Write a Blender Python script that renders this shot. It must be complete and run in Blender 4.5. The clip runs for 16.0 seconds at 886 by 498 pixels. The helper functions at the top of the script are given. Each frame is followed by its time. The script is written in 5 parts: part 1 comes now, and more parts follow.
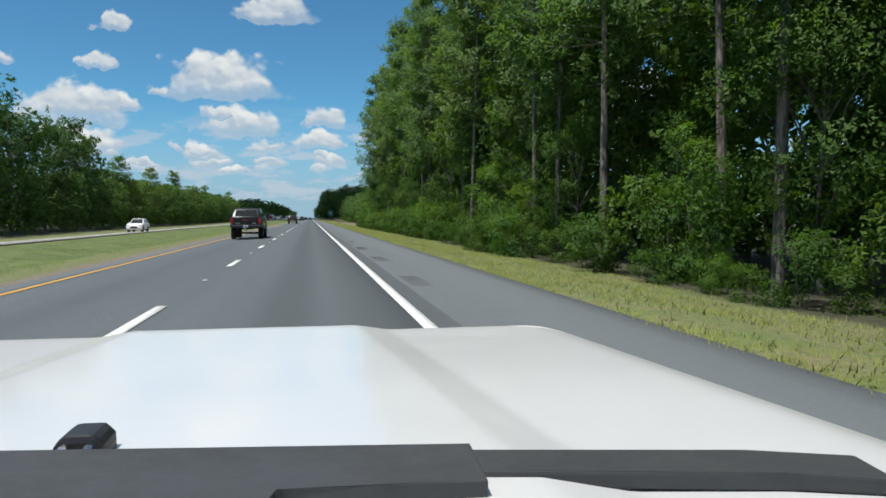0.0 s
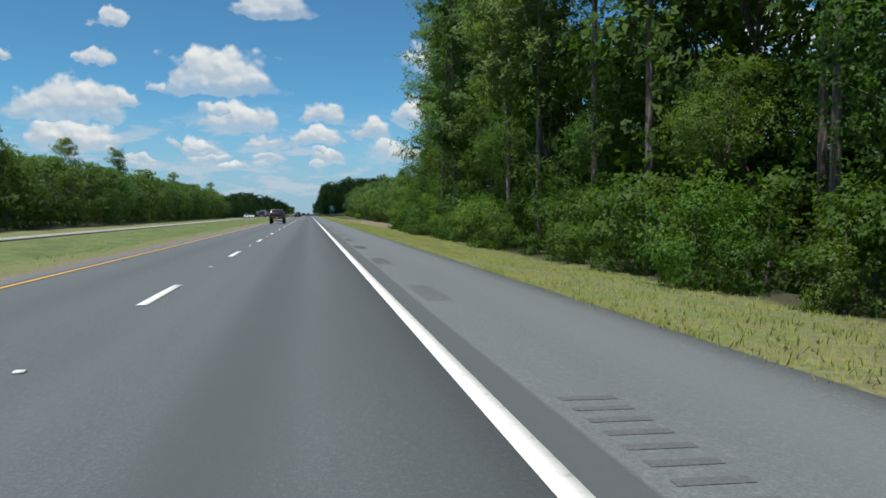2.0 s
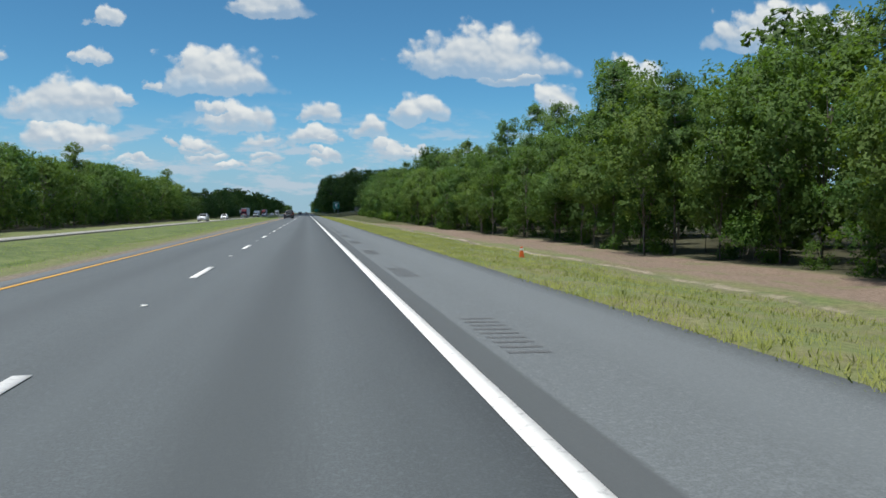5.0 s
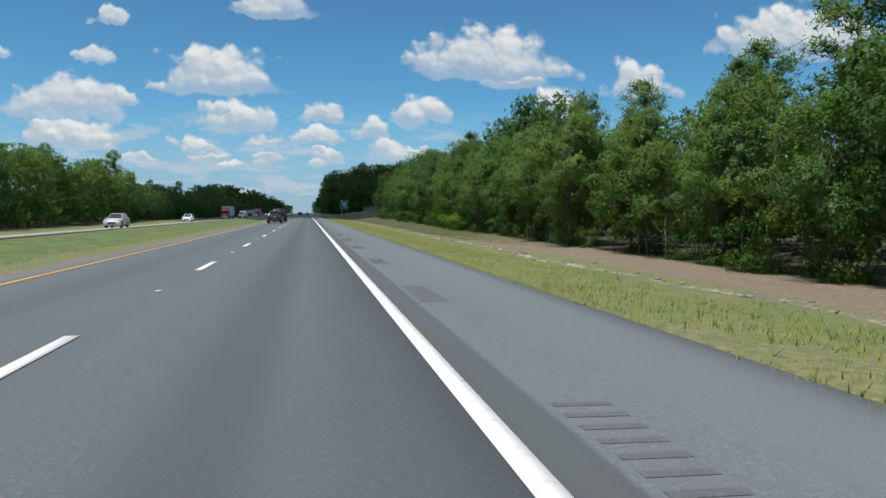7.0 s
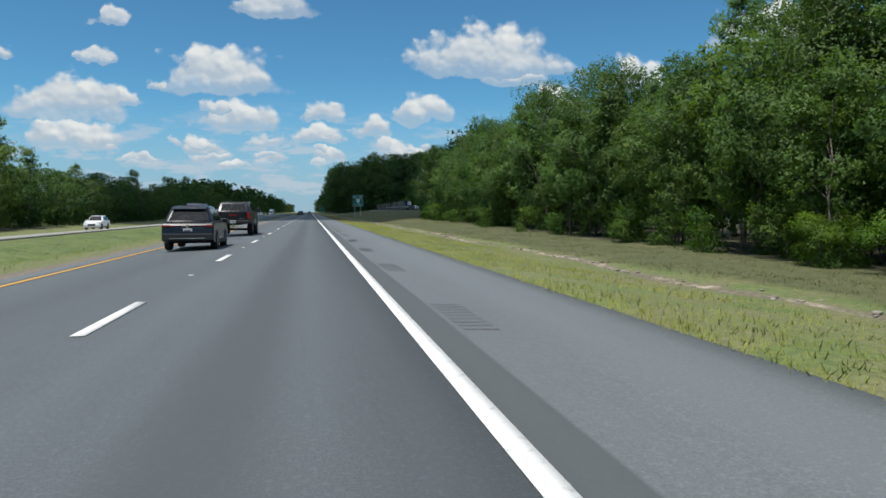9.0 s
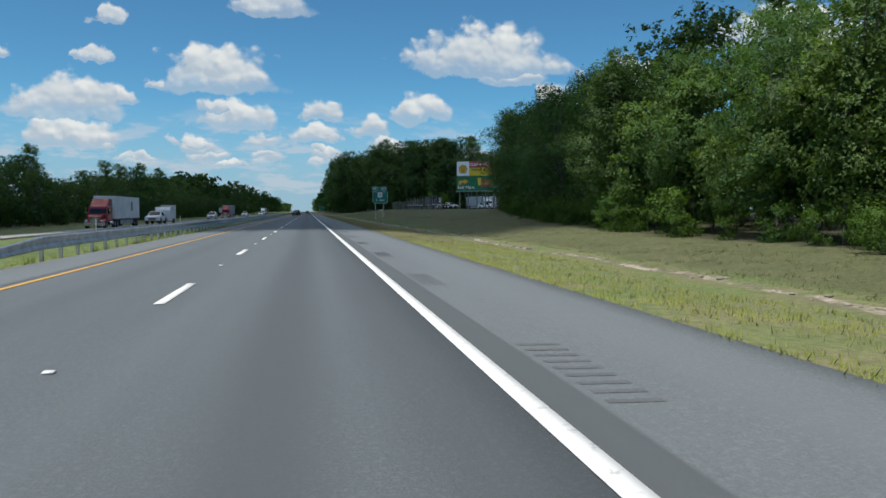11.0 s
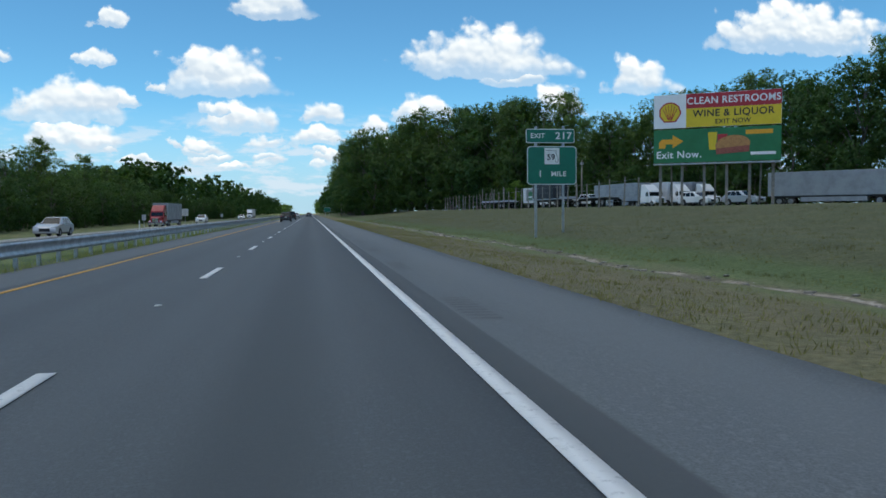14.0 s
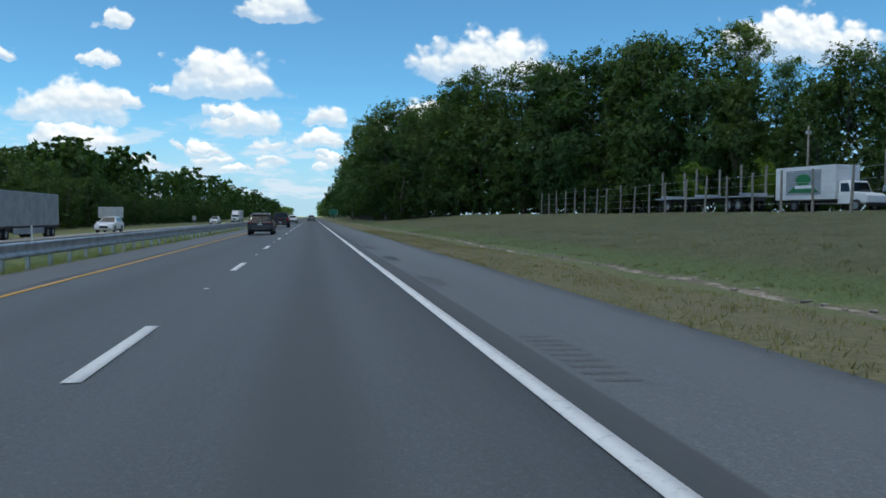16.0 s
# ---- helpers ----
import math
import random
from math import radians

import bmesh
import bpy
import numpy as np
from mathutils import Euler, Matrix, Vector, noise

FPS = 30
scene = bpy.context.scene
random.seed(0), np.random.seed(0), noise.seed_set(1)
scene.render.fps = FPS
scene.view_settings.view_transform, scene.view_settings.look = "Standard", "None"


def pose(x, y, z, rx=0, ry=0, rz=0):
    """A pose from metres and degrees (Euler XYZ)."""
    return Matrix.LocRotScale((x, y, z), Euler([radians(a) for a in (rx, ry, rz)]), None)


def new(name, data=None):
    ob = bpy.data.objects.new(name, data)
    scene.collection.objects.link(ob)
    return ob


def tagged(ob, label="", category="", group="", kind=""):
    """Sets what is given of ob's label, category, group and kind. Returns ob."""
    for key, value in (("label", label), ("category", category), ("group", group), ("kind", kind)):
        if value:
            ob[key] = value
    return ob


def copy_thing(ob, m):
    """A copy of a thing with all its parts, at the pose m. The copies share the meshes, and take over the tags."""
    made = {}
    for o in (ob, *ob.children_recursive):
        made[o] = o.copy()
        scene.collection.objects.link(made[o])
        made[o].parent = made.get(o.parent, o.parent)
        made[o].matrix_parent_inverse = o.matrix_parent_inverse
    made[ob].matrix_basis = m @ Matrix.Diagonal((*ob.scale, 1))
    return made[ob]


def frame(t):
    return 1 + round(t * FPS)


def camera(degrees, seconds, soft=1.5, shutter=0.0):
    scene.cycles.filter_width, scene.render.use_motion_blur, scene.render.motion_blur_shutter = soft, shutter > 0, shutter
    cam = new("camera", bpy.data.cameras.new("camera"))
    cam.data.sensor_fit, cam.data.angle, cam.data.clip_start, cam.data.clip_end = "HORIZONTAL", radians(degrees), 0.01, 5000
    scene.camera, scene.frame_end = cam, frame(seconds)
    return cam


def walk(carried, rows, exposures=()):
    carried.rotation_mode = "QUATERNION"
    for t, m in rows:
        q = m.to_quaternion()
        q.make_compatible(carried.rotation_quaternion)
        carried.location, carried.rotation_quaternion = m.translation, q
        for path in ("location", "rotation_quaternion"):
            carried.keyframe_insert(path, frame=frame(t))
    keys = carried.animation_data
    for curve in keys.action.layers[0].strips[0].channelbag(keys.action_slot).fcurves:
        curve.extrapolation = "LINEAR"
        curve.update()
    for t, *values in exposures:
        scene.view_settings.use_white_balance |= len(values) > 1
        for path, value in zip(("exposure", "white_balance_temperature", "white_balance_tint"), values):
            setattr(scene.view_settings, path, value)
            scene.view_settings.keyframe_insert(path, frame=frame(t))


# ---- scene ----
# The road runs along +y; x = 0 is the middle of the right-hand lane, z = 0 its surface.
cam = camera(63.35, 16.0, soft=1.6)
PATH = [
    (0.0, pose(0.41, -11.53, 1.356, 87.50, 0.0, -10.45)),
    (0.5, pose(0.46, 5.40, 1.356, 86.90, 0.39, -10.64)),
    (1.0, pose(0.55, 23.39, 1.356, 87.06, 0.66, -10.68)),
    (1.5, pose(0.63, 41.39, 1.356, 86.87, 0.27, -10.71)),
    (2.0, pose(0.62, 58.91, 1.356, 87.15, 0.07, -10.55)),
    (2.5, pose(0.59, 76.69, 1.356, 87.16, 0.23, -10.57)),
    (3.0, pose(0.61, 93.97, 1.356, 86.82, 0.88, -10.47)),
    (3.5, pose(0.53, 111.59, 1.356, 86.89, 0.55, -10.28)),
    (4.0, pose(0.51, 129.15, 1.356, 86.92, 0.62, -10.53)),
    (6.5, pose(0.66, 217.46, 1.356, 87.13, -0.16, -10.74)),
    (7.0, pose(0.71, 235.44, 1.356, 87.16, -0.21, -10.61)),
    (7.5, pose(0.69, 253.00, 1.356, 87.28, -0.16, -10.53)),
    (8.0, pose(0.71, 270.47, 1.356, 86.96, 0.66, -10.58)),
    (8.5, pose(0.80, 288.20, 1.356, 87.09, 0.51, -10.61)),
    (9.0, pose(0.70, 305.55, 1.356, 87.01, 0.17, -10.44)),
    (11.5, pose(0.31, 393.69, 1.356, 86.99, -0.06, -10.75)),
    (12.0, pose(0.31, 411.20, 1.356, 87.20, -0.71, -10.64)),
    (12.5, pose(0.32, 428.68, 1.356, 87.23, -0.20, -10.68)),
    (13.0, pose(0.40, 445.98, 1.356, 87.10, 0.57, -10.60)),
    (13.5, pose(0.38, 463.72, 1.356, 86.92, 0.52, -10.76)),
    (14.0, pose(0.41, 481.08, 1.356, 87.07, 0.45, -10.48)),
    (14.5, pose(0.39, 498.99, 1.356, 87.28, 0.21, -10.51)),
    (15.0, pose(0.35, 516.63, 1.356, 87.20, -0.10, -10.32)),
    (15.5, pose(0.22, 533.99, 1.356, 87.72, 0.73, -10.26)),
    (16.0, pose(0.09, 551.60, 1.356, 87.45, -0.28, -10.35)),
]
walk(cam, PATH, exposures=((0.0, 0.12, 6560, 9), (9.0, 0.08, 6560, 9), (11.5, 0.08, 6560, 9), (12.5, 0.20, 6750, 9), (13.0, 0.55, 6750, 9), (13.5, 0.62, 6750, 9), (16.0, 0.62, 6750, 9)))

# ---- light ----
SUN_UP, SUN_TURN = radians(70), radians(238)      # height, and clockwise turn from straight ahead: near noon, a little behind and to the left
world = bpy.data.worlds.new("sky")
scene.world = world
world.use_nodes = True
wt = world.node_tree
wn = wt.nodes


def wput(tree, value, socket):
    if isinstance(value, bpy.types.NodeSocket):
        tree.links.new(value, socket)
    else:
        socket.default_value = value


def wmath(op, a, b=0.0, tree=wt, clamp=False):
    nd = tree.nodes.new("ShaderNodeMath")
    nd.operation, nd.use_clamp = op, clamp
    wput(tree, a, nd.inputs[0])
    wput(tree, b, nd.inputs[1])
    return nd.outputs[0]


def wramp(value, lo, hi, a=0.0, b=1.0, tree=wt):
    nd = tree.nodes.new("ShaderNodeMapRange")
    nd.interpolation_type = "SMOOTHSTEP"
    for v, s in zip((value, lo, hi, a, b), nd.inputs[:5]):
        wput(tree, v, s)
    return nd.outputs[0]


def wmix(fac, a, b, how="MIX"):
    nd = wn.new("ShaderNodeMix")
    nd.data_type, nd.blend_type = "RGBA", how
    for v, k in ((fac, 0), (a, 6), (b, 7)):
        wput(wt, v, nd.inputs[k])
    return nd.outputs[2]


def wnoise(vector, scale, detail, rough=0.6):
    nd = wn.new("ShaderNodeTexNoise")
    nd.inputs["Scale"].default_value, nd.inputs["Detail"].default_value, nd.inputs["Roughness"].default_value = scale, detail, rough
    wput(wt, vector, nd.inputs["Vector"])
    return nd.outputs["Fac"]


def wvec(x, y, z):
    nd = wn.new("ShaderNodeCombineXYZ")
    for v, s in zip((x, y, z), nd.inputs):
        wput(wt, v, s)
    return nd.outputs[0]


sky = wn.new("ShaderNodeTexSky")
sky.sky_type, sky.sun_disc = "NISHITA", False
sky.sun_elevation, sky.sun_rotation = SUN_UP, SUN_TURN
sky.altitude, sky.air_density, sky.dust_density, sky.ozone_density = 1500, 1.0, 0.0, 4.0
way = wn.new("ShaderNodeTexCoord").outputs["Generated"]
sep = wn.new("ShaderNodeSeparateXYZ")
wt.links.new(way, sep.inputs[0])
dx, dy, dz = sep.outputs
ahead = wmath("MAXIMUM", dy, 0.08)
u0, v0 = wmath("DIVIDE", dx, ahead), wmath("DIVIDE", dz, ahead)
# ragged outlines: the sky plane is stirred by coarse and fine turbulence
plane = wvec(u0, v0, 0.0)
coarse, fine_ = wnoise(plane, 14, 2), wnoise(plane, 42, 5, 0.62)
coarse2 = wnoise(wvec(u0, v0, 3.7), 16, 2)
stir = wnoise(wvec(u0, v0, 8.1), 46, 4, 0.6)
u1 = wmath("ADD", wmath("ADD", u0, wmath("MULTIPLY", wmath("SUBTRACT", coarse, 0.5), 0.06)), wmath("MULTIPLY", wmath("SUBTRACT", fine_, 0.5), 0.035))
v1 = wmath("ADD", wmath("ADD", v0, wmath("MULTIPLY", wmath("SUBTRACT", coarse2, 0.5), 0.034)), wmath("MULTIPLY", wmath("SUBTRACT", stir, 0.5), 0.022))

# one cumulus: an oval that is flat below; keeps the densest so far and the height within it
heap = bpy.data.node_groups.new("cumulus", "ShaderNodeTree")
for nm in ("u", "v", "cu", "cv", "half", "tall", "dense", "height"):
    heap.interface.new_socket(nm, in_out="INPUT", socket_type="NodeSocketFloat")
for nm in ("dense", "height"):
    heap.interface.new_socket(nm, in_out="OUTPUT", socket_type="NodeSocketFloat")
gi, go = heap.nodes.new("NodeGroupInput"), heap.nodes.new("NodeGroupOutput")
I = {nm: gi.outputs[k] for k, nm in enumerate(("u", "v", "cu", "cv", "half", "tall", "dense", "height"))}
hh = wmath("DIVIDE", wmath("SUBTRACT", I["v"], I["cv"], heap), I["tall"], heap)
below = wmath("MULTIPLY", wmath("MINIMUM", hh, 0.0, heap), 5.0, heap)
above = wmath("MAXIMUM", hh, 0.0, heap)
eu = wmath("DIVIDE", wmath("SUBTRACT", I["u"], I["cu"], heap), I["half"], heap)
rr = wmath("ADD", wmath("POWER", wmath("ABSOLUTE", eu, 0.0, heap), 2.4, heap), wmath("POWER", wmath("ADD", above, wmath("ABSOLUTE", below, 0.0, heap), heap), 2.0, heap), heap)
own_d = wmath("SUBTRACT", 1.0, wmath("SQRT", rr, 0.0, heap), heap)
more = wmath("GREATER_THAN", own_d, I["dense"], heap)
heap.links.new(wmath("MAXIMUM", own_d, I["dense"], heap), go.inputs[0])
keep_h = wmath("ADD", wmath("MULTIPLY", more, above, heap), wmath("MULTIPLY", wmath("SUBTRACT", 1.0, more, heap), I["height"], heap), heap)
heap.links.new(keep_h, go.inputs[1])

# middle, base height, width and height of the clouds ahead, in metres at 4.3 km
CLOUDS = (
    (-486, 708, 694, 275), (1095, 860, 1084, 300), (1270, 790, 520, 190), (-383, 505, 491, 142), (85, 540, 292, 129), (360, 457, 292, 147), (658, 559, 386, 182), (-1310, 549, 680, 232),
    (-1278, 369, 582, 165), (-292, 416, 292, 75), (25, 403, 343, 112), (-611, 345, 356, 87), (3209, 1072, 1305, 351), (2071, 772, 548, 206), (1547, 614, 408, 192), (552, 333, 342, 108),
    (-195, 1157, 492, 167), (-1075, 1060, 206, 87), (-1166, 863, 205, 87), (-1686, 856, 237, 91), (-940, 256, 180, 51), (123, 306, 247, 60), (-226, 287, 224, 92), (-516, 580, 191, 68),
    (-215, 430, 141, 55), (-761, 381, 103, 68), (-617, 373, 217, 64), (-545, 303, 296, 68), (127, 405, 169, 50), (69, 338, 91, 36), (432, 361, 141, 109), (579, 377, 128, 59),
    (708, 383, 114, 59), (47, 271, 96, 46), (-946, 272, 210, 46), (-990, 600, 182, 87), (-1095, 350, 146, 55), (-827, 700, 137, 68), (-248, 324, 228, 59), (-420, 245, 273, 41),
)
dense, height = -1.0, 0.0
for x, z, w, h in CLOUDS:
    nd = wn.new("ShaderNodeGroup")
    nd.node_tree = heap
    for k, v in enumerate((u1, v1, x / 4315, z / 4315, w / 8800, h / 4500, dense, height)):
        wput(wt, v, nd.inputs[k])
    dense, height = nd.outputs
in_front = wramp(dy, 0.25, 0.5)


def puffs(scale, du=0.0, dv=0.0):
    """Round heads, high in their middles, as in the tops of cumulus."""
    nd = wn.new("ShaderNodeTexVoronoi")
    nd.feature, nd.inputs["Scale"].default_value, nd.inputs["Smoothness"].default_value = "SMOOTH_F1", scale, 0.35
    wput(wt, wvec(wmath("ADD", u0, wmath("ADD", wmath("MULTIPLY", wmath("SUBTRACT", fine_, 0.5), 0.022), du)), wmath("ADD", wmath("MULTIPLY", v0, 1.25), wmath("ADD", wmath("MULTIPLY", wmath("SUBTRACT", coarse2, 0.5), 0.02), dv)), 0.0), nd.inputs["Vector"])
    return wmath("SUBTRACT", 0.45, nd.outputs["Distance"])


big, small = puffs(30), puffs(75)
heads = wmath("ADD", wmath("MULTIPLY", big, 0.55), wmath("MULTIPLY", small, 0.15))
body = wmath("ADD", wmath("ADD", dense, 0.06), wmath("ADD", heads, wmath("MULTIPLY", wmath("SUBTRACT", fine_, 0.5), 0.42)))
cover = wmath("MULTIPLY", wmath("MULTIPLY", wramp(body, 0.0, 0.30), wramp(height, 0.0, 0.3, 0.55, 0.98)), in_front)
relief = wmath("ADD", wmath("SUBTRACT", big, puffs(30, 0.004, 0.009)), wmath("MULTIPLY", wmath("SUBTRACT", small, puffs(75, 0.003, 0.006)), 0.5))
bright = wmath("ADD", wmath("ADD", wmath("MULTIPLY", height, 1.05), -0.06), wmath("MULTIPLY", relief, 1.1), clamp=True)
# thin broken cloud low over the horizon
streak = wnoise(wvec(wmath("MULTIPLY", u0, 13.0), wmath("MULTIPLY", v0, 44.0), 1.0), 1.0, 5, 0.62)
low = wmath("MULTIPLY", wramp(streak, 0.47, 0.62), wmath("MULTIPLY", wramp(v0, 0.012, 0.03), wramp(v0, 0.07, 0.16, 1.0, 0.0)))
low = wmath("MULTIPLY", wmath("MULTIPLY", low, 0.75), in_front)
# the rest of the dome
dome = wnoise(wvec(wmath("DIVIDE", dx, wmath("ADD", wmath("ABSOLUTE", dz), 0.25)), wmath("DIVIDE", dy, wmath("ADD", wmath("ABSOLUTE", dz), 0.25)), 5.0), 1.6, 6, 0.58)
out_of_view = wmath("MAXIMUM", wramp(v0, 0.33, 0.45), wramp(dy, 0.25, 0.5, 1.0, 0.0))
dome = wmath("MULTIPLY", wmath("MULTIPLY", wramp(dome, 0.50, 0.60), out_of_view), wramp(dz, 0.0, 0.08))

tint = wmix(1.0, sky.outputs[0], (0.66, 1.20, 1.30, 1), "MULTIPLY")
col = wmix(wramp(dz, 0.0, 0.16, 0.85, 0.0), tint, (3.5, 5.2, 7.0, 1))
cloud_col = wmix(bright, (5.4, 6.4, 7.5, 1), (9.3, 9.6, 9.6, 1))
col = wmix(low, col, (6.0, 6.9, 8.0, 1))
col = wmix(cover, col, cloud_col)
col = wmix(dome, col, (9.0, 9.3, 9.8, 1))
wt.links.new(col, wn["Background"].inputs[0])
wn["Background"].inputs[1].default_value = 0.079
sun = new("sun", bpy.data.lights.new("sun", "SUN"))
sun.data.energy, sun.data.angle, sun.data.color = 4.6, radians(0.55), (1.0, 0.975, 0.93)
to_sun = Vector((math.sin(SUN_TURN) * math.cos(SUN_UP), math.cos(SUN_TURN) * math.cos(SUN_UP), math.sin(SUN_UP)))
sun.rotation_euler = to_sun.to_track_quat("Z", "Y").to_euler()


# ---- material tools ----
class Nodes:
    """Short hand for node trees: n = Nodes("name"); values are sockets or numbers."""

    def __init__(self, name):
        self.mat = bpy.data.materials.new(name)
        self.mat.use_nodes = True
        self.tree = self.mat.node_tree
        self.bsdf = self.tree.nodes["Principled BSDF"]
        self.out = self.tree.nodes["Material Output"]

    def node(self, kind):
        return self.tree.nodes.new(kind)

    def put(self, value, socket):
        if isinstance(value, bpy.types.NodeSocket):
            self.tree.links.new(value, socket)
        elif isinstance(value, tuple) and len(value) == 3 and socket.type == "RGBA":
            socket.default_value = (*value, 1)
        else:
            socket.default_value = value

    def math(self, op, a, b=0.0, clamp=False):
        nd = self.node("ShaderNodeMath")
        nd.operation, nd.use_clamp = op, clamp
        self.put(a, nd.inputs[0])
        self.put(b, nd.inputs[1])
        return nd.outputs[0]

    def noise(self, scale, detail=4.0, rough=0.6, vector=None):
        nd = self.node("ShaderNodeTexNoise")
        nd.inputs["Scale"].default_value, nd.inputs["Detail"].default_value = scale, detail
        nd.inputs["Roughness"].default_value = rough
        self.put(vector or self.place(), nd.inputs["Vector"])
        return nd.outputs["Fac"]

    def place(self):
        return self.node("ShaderNodeNewGeometry").outputs["Position"]

    def own(self):
        return self.node("ShaderNodeTexCoord").outputs["Object"]

    def axis(self, k, vector=None):
        nd = self.node("ShaderNodeSeparateXYZ")
        self.put(vector or self.place(), nd.inputs[0])
        return nd.outputs[k]

    def stretch(self, sx, sy, sz, vector=None):
        nd = self.node("ShaderNodeMapping")
        self.put(vector or self.place(), nd.inputs["Vector"])
        nd.inputs["Scale"].default_value = (sx, sy, sz)
        return nd.outputs[0]

    def ramp(self, value, lo, hi, a=0.0, b=1.0):
        nd = self.node("ShaderNodeMapRange")
        nd.interpolation_type = "SMOOTHSTEP"
        for v, s in zip((value, lo, hi, a, b), nd.inputs[:5]):
            self.put(v, s)
        return nd.outputs[0]

    def band(self, value, lo, hi, soft):
        up, down = self.ramp(value, lo - soft, lo + soft), self.ramp(value, hi - soft, hi + soft, 1.0, 0.0)
        return self.math("MULTIPLY", up, down)

    def mix(self, fac, a, b, how="MIX"):
        nd = self.node("ShaderNodeMix")
        nd.data_type, nd.blend_type = "RGBA", how
        self.put(fac, nd.inputs[0])
        self.put(a, nd.inputs[6])
        self.put(b, nd.inputs[7])
        return nd.outputs[2]

    def bump(self, height, strength=0.3, distance=0.02):
        nd = self.node("ShaderNodeBump")
        nd.inputs["Strength"].default_value, nd.inputs["Distance"].default_value = strength, distance
        self.put(height, nd.inputs["Height"])
        self.tree.links.new(nd.outputs[0], self.bsdf.inputs["Normal"])

    def set(self, color=None, rough=None, metal=None, coat=None, alpha=None):
        for v, s in ((color, "Base Color"), (rough, "Roughness"), (metal, "Metallic"), (coat, "Coat Weight"), (alpha, "Alpha")):
            if v is not None:
                self.put(v, self.bsdf.inputs[s])
        return self.mat


def simple(name, color, rough=0.6, metal=0.0, coat=0.0, dirt=0.25, scale=3.0):
    """A painted or bare surface with two scales of soiling and a fine relief."""
    n = Nodes(name)
    soil = n.noise(scale, 5, 0.65, n.own())
    fine = n.noise(scale * 14, 3, 0.6, n.own())
    dark = tuple(c * (1 - dirt) for c in color)
    col = n.mix(n.ramp(soil, 0.35, 0.7), color, dark)
    col = n.mix(n.ramp(fine, 0.45, 0.75, 0.0, dirt * 0.6), col, tuple(c * 0.7 for c in color))
    n.bump(fine, 0.08, 0.004)
    return n.set(col, n.ramp(soil, 0.3, 0.7, max(0.03, rough - 0.08), min(1.0, rough + 0.1)), metal, coat)


def leafy(name, low, high, through_light=0.35, rough=0.5):
    """Leaves: a colour for each leaf, each clump and each plant, with light passing through."""
    n = Nodes(name)
    geo = n.node("ShaderNodeNewGeometry")
    info = n.node("ShaderNodeObjectInfo")
    clump = n.ramp(n.noise(0.55, 2, 0.5, n.own()), 0.35, 0.68)
    share = n.math("ADD", n.math("MULTIPLY", geo.outputs["Random Per Island"], 0.45), n.math("MULTIPLY", clump, 0.55))
    col = n.mix(share, low, high)
    tint = n.mix(info.outputs["Random"], (0.80, 0.92, 0.85), (1.20, 1.08, 0.90))
    col = n.mix(1.0, col, tint, "MULTIPLY")
    n.set(col, rough)
    n.bsdf.inputs["Specular IOR Level"].default_value = 0.22
    tr = n.node("ShaderNodeBsdfTranslucent")
    n.put(n.mix(1.0, col, (1.3, 1.35, 0.55), "MULTIPLY"), tr.inputs[0])
    mx = n.node("ShaderNodeMixShader")
    mx.inputs[0].default_value = through_light
    n.tree.links.new(n.bsdf.outputs[0], mx.inputs[1])
    n.tree.links.new(tr.outputs[0], mx.inputs[2])
    n.tree.links.new(mx.outputs[0], n.out.inputs[0])
    return n.mat


# ---- materials ----
def asphalt_material(name, base, streaks):
    n = Nodes(name)
    x = n.axis(0)
    grain = n.noise(60, 3, 0.7)
    patch = n.noise(0.35, 4, 0.6, n.stretch(1.0, 0.12, 1.0))
    long_noise = n.noise(0.8, 3, 0.6, n.stretch(1.0, 0.03, 1.0))
    wob = n.math("MULTIPLY", n.math("SUBTRACT", long_noise, 0.5), 0.35)
    xw = n.math("ADD", x, wob)
    col = n.mix(n.ramp(grain, 0.3, 0.75), tuple(c * 0.72 for c in base), tuple(c * 1.22 for c in base))
    col = n.mix(n.ramp(n.noise(22, 2, 0.6), 0.52, 0.68, 0.0, 0.5), col, tuple(c * 1.45 for c in base))
    hair = n.noise(2.2, 4, 0.7, n.stretch(1.0, 0.08, 1.0))
    col = n.mix(n.math("MULTIPLY", n.band(hair, 0.495, 0.503, 0.004), 0.3), col, tuple(c * 0.6 for c in base))
    col = n.mix(n.ramp(patch, 0.35, 0.7, 0.0, 0.45), col, tuple(c * 0.75 for c in base))
    for lo, hi, soft, amount, shade in streaks:
        col = n.mix(n.math("MULTIPLY", n.band(xw, lo, hi, soft), amount), col, tuple(c * shade for c in base))
    n.bump(grain, 0.5, 0.006)
    return n.set(col, 0.85)


M = {}
M["asphalt"] = asphalt_material("worn_asphalt", (0.092, 0.106, 0.113), ((-0.35, 0.45, 0.3, 0.75, 0.62), (-4.0, -3.2, 0.35, 0.5, 0.7), (1.3, 1.55, 0.25, 0.3, 1.25), (-1.4, -1.1, 0.3, 0.3, 1.2)))
M["shoulder"] = asphalt_material("shoulder_asphalt", (0.124, 0.139, 0.145), ((1.5, 2.32, 0.03, 0.9, 0.52), (3.4, 4.3, 0.4, 0.35, 1.12)))
M["pale_road"] = asphalt_material("pale_concrete_pavement", (0.30, 0.29, 0.265), ())
M["groove"] = asphalt_material("groove_asphalt", (0.100, 0.106, 0.110), ())


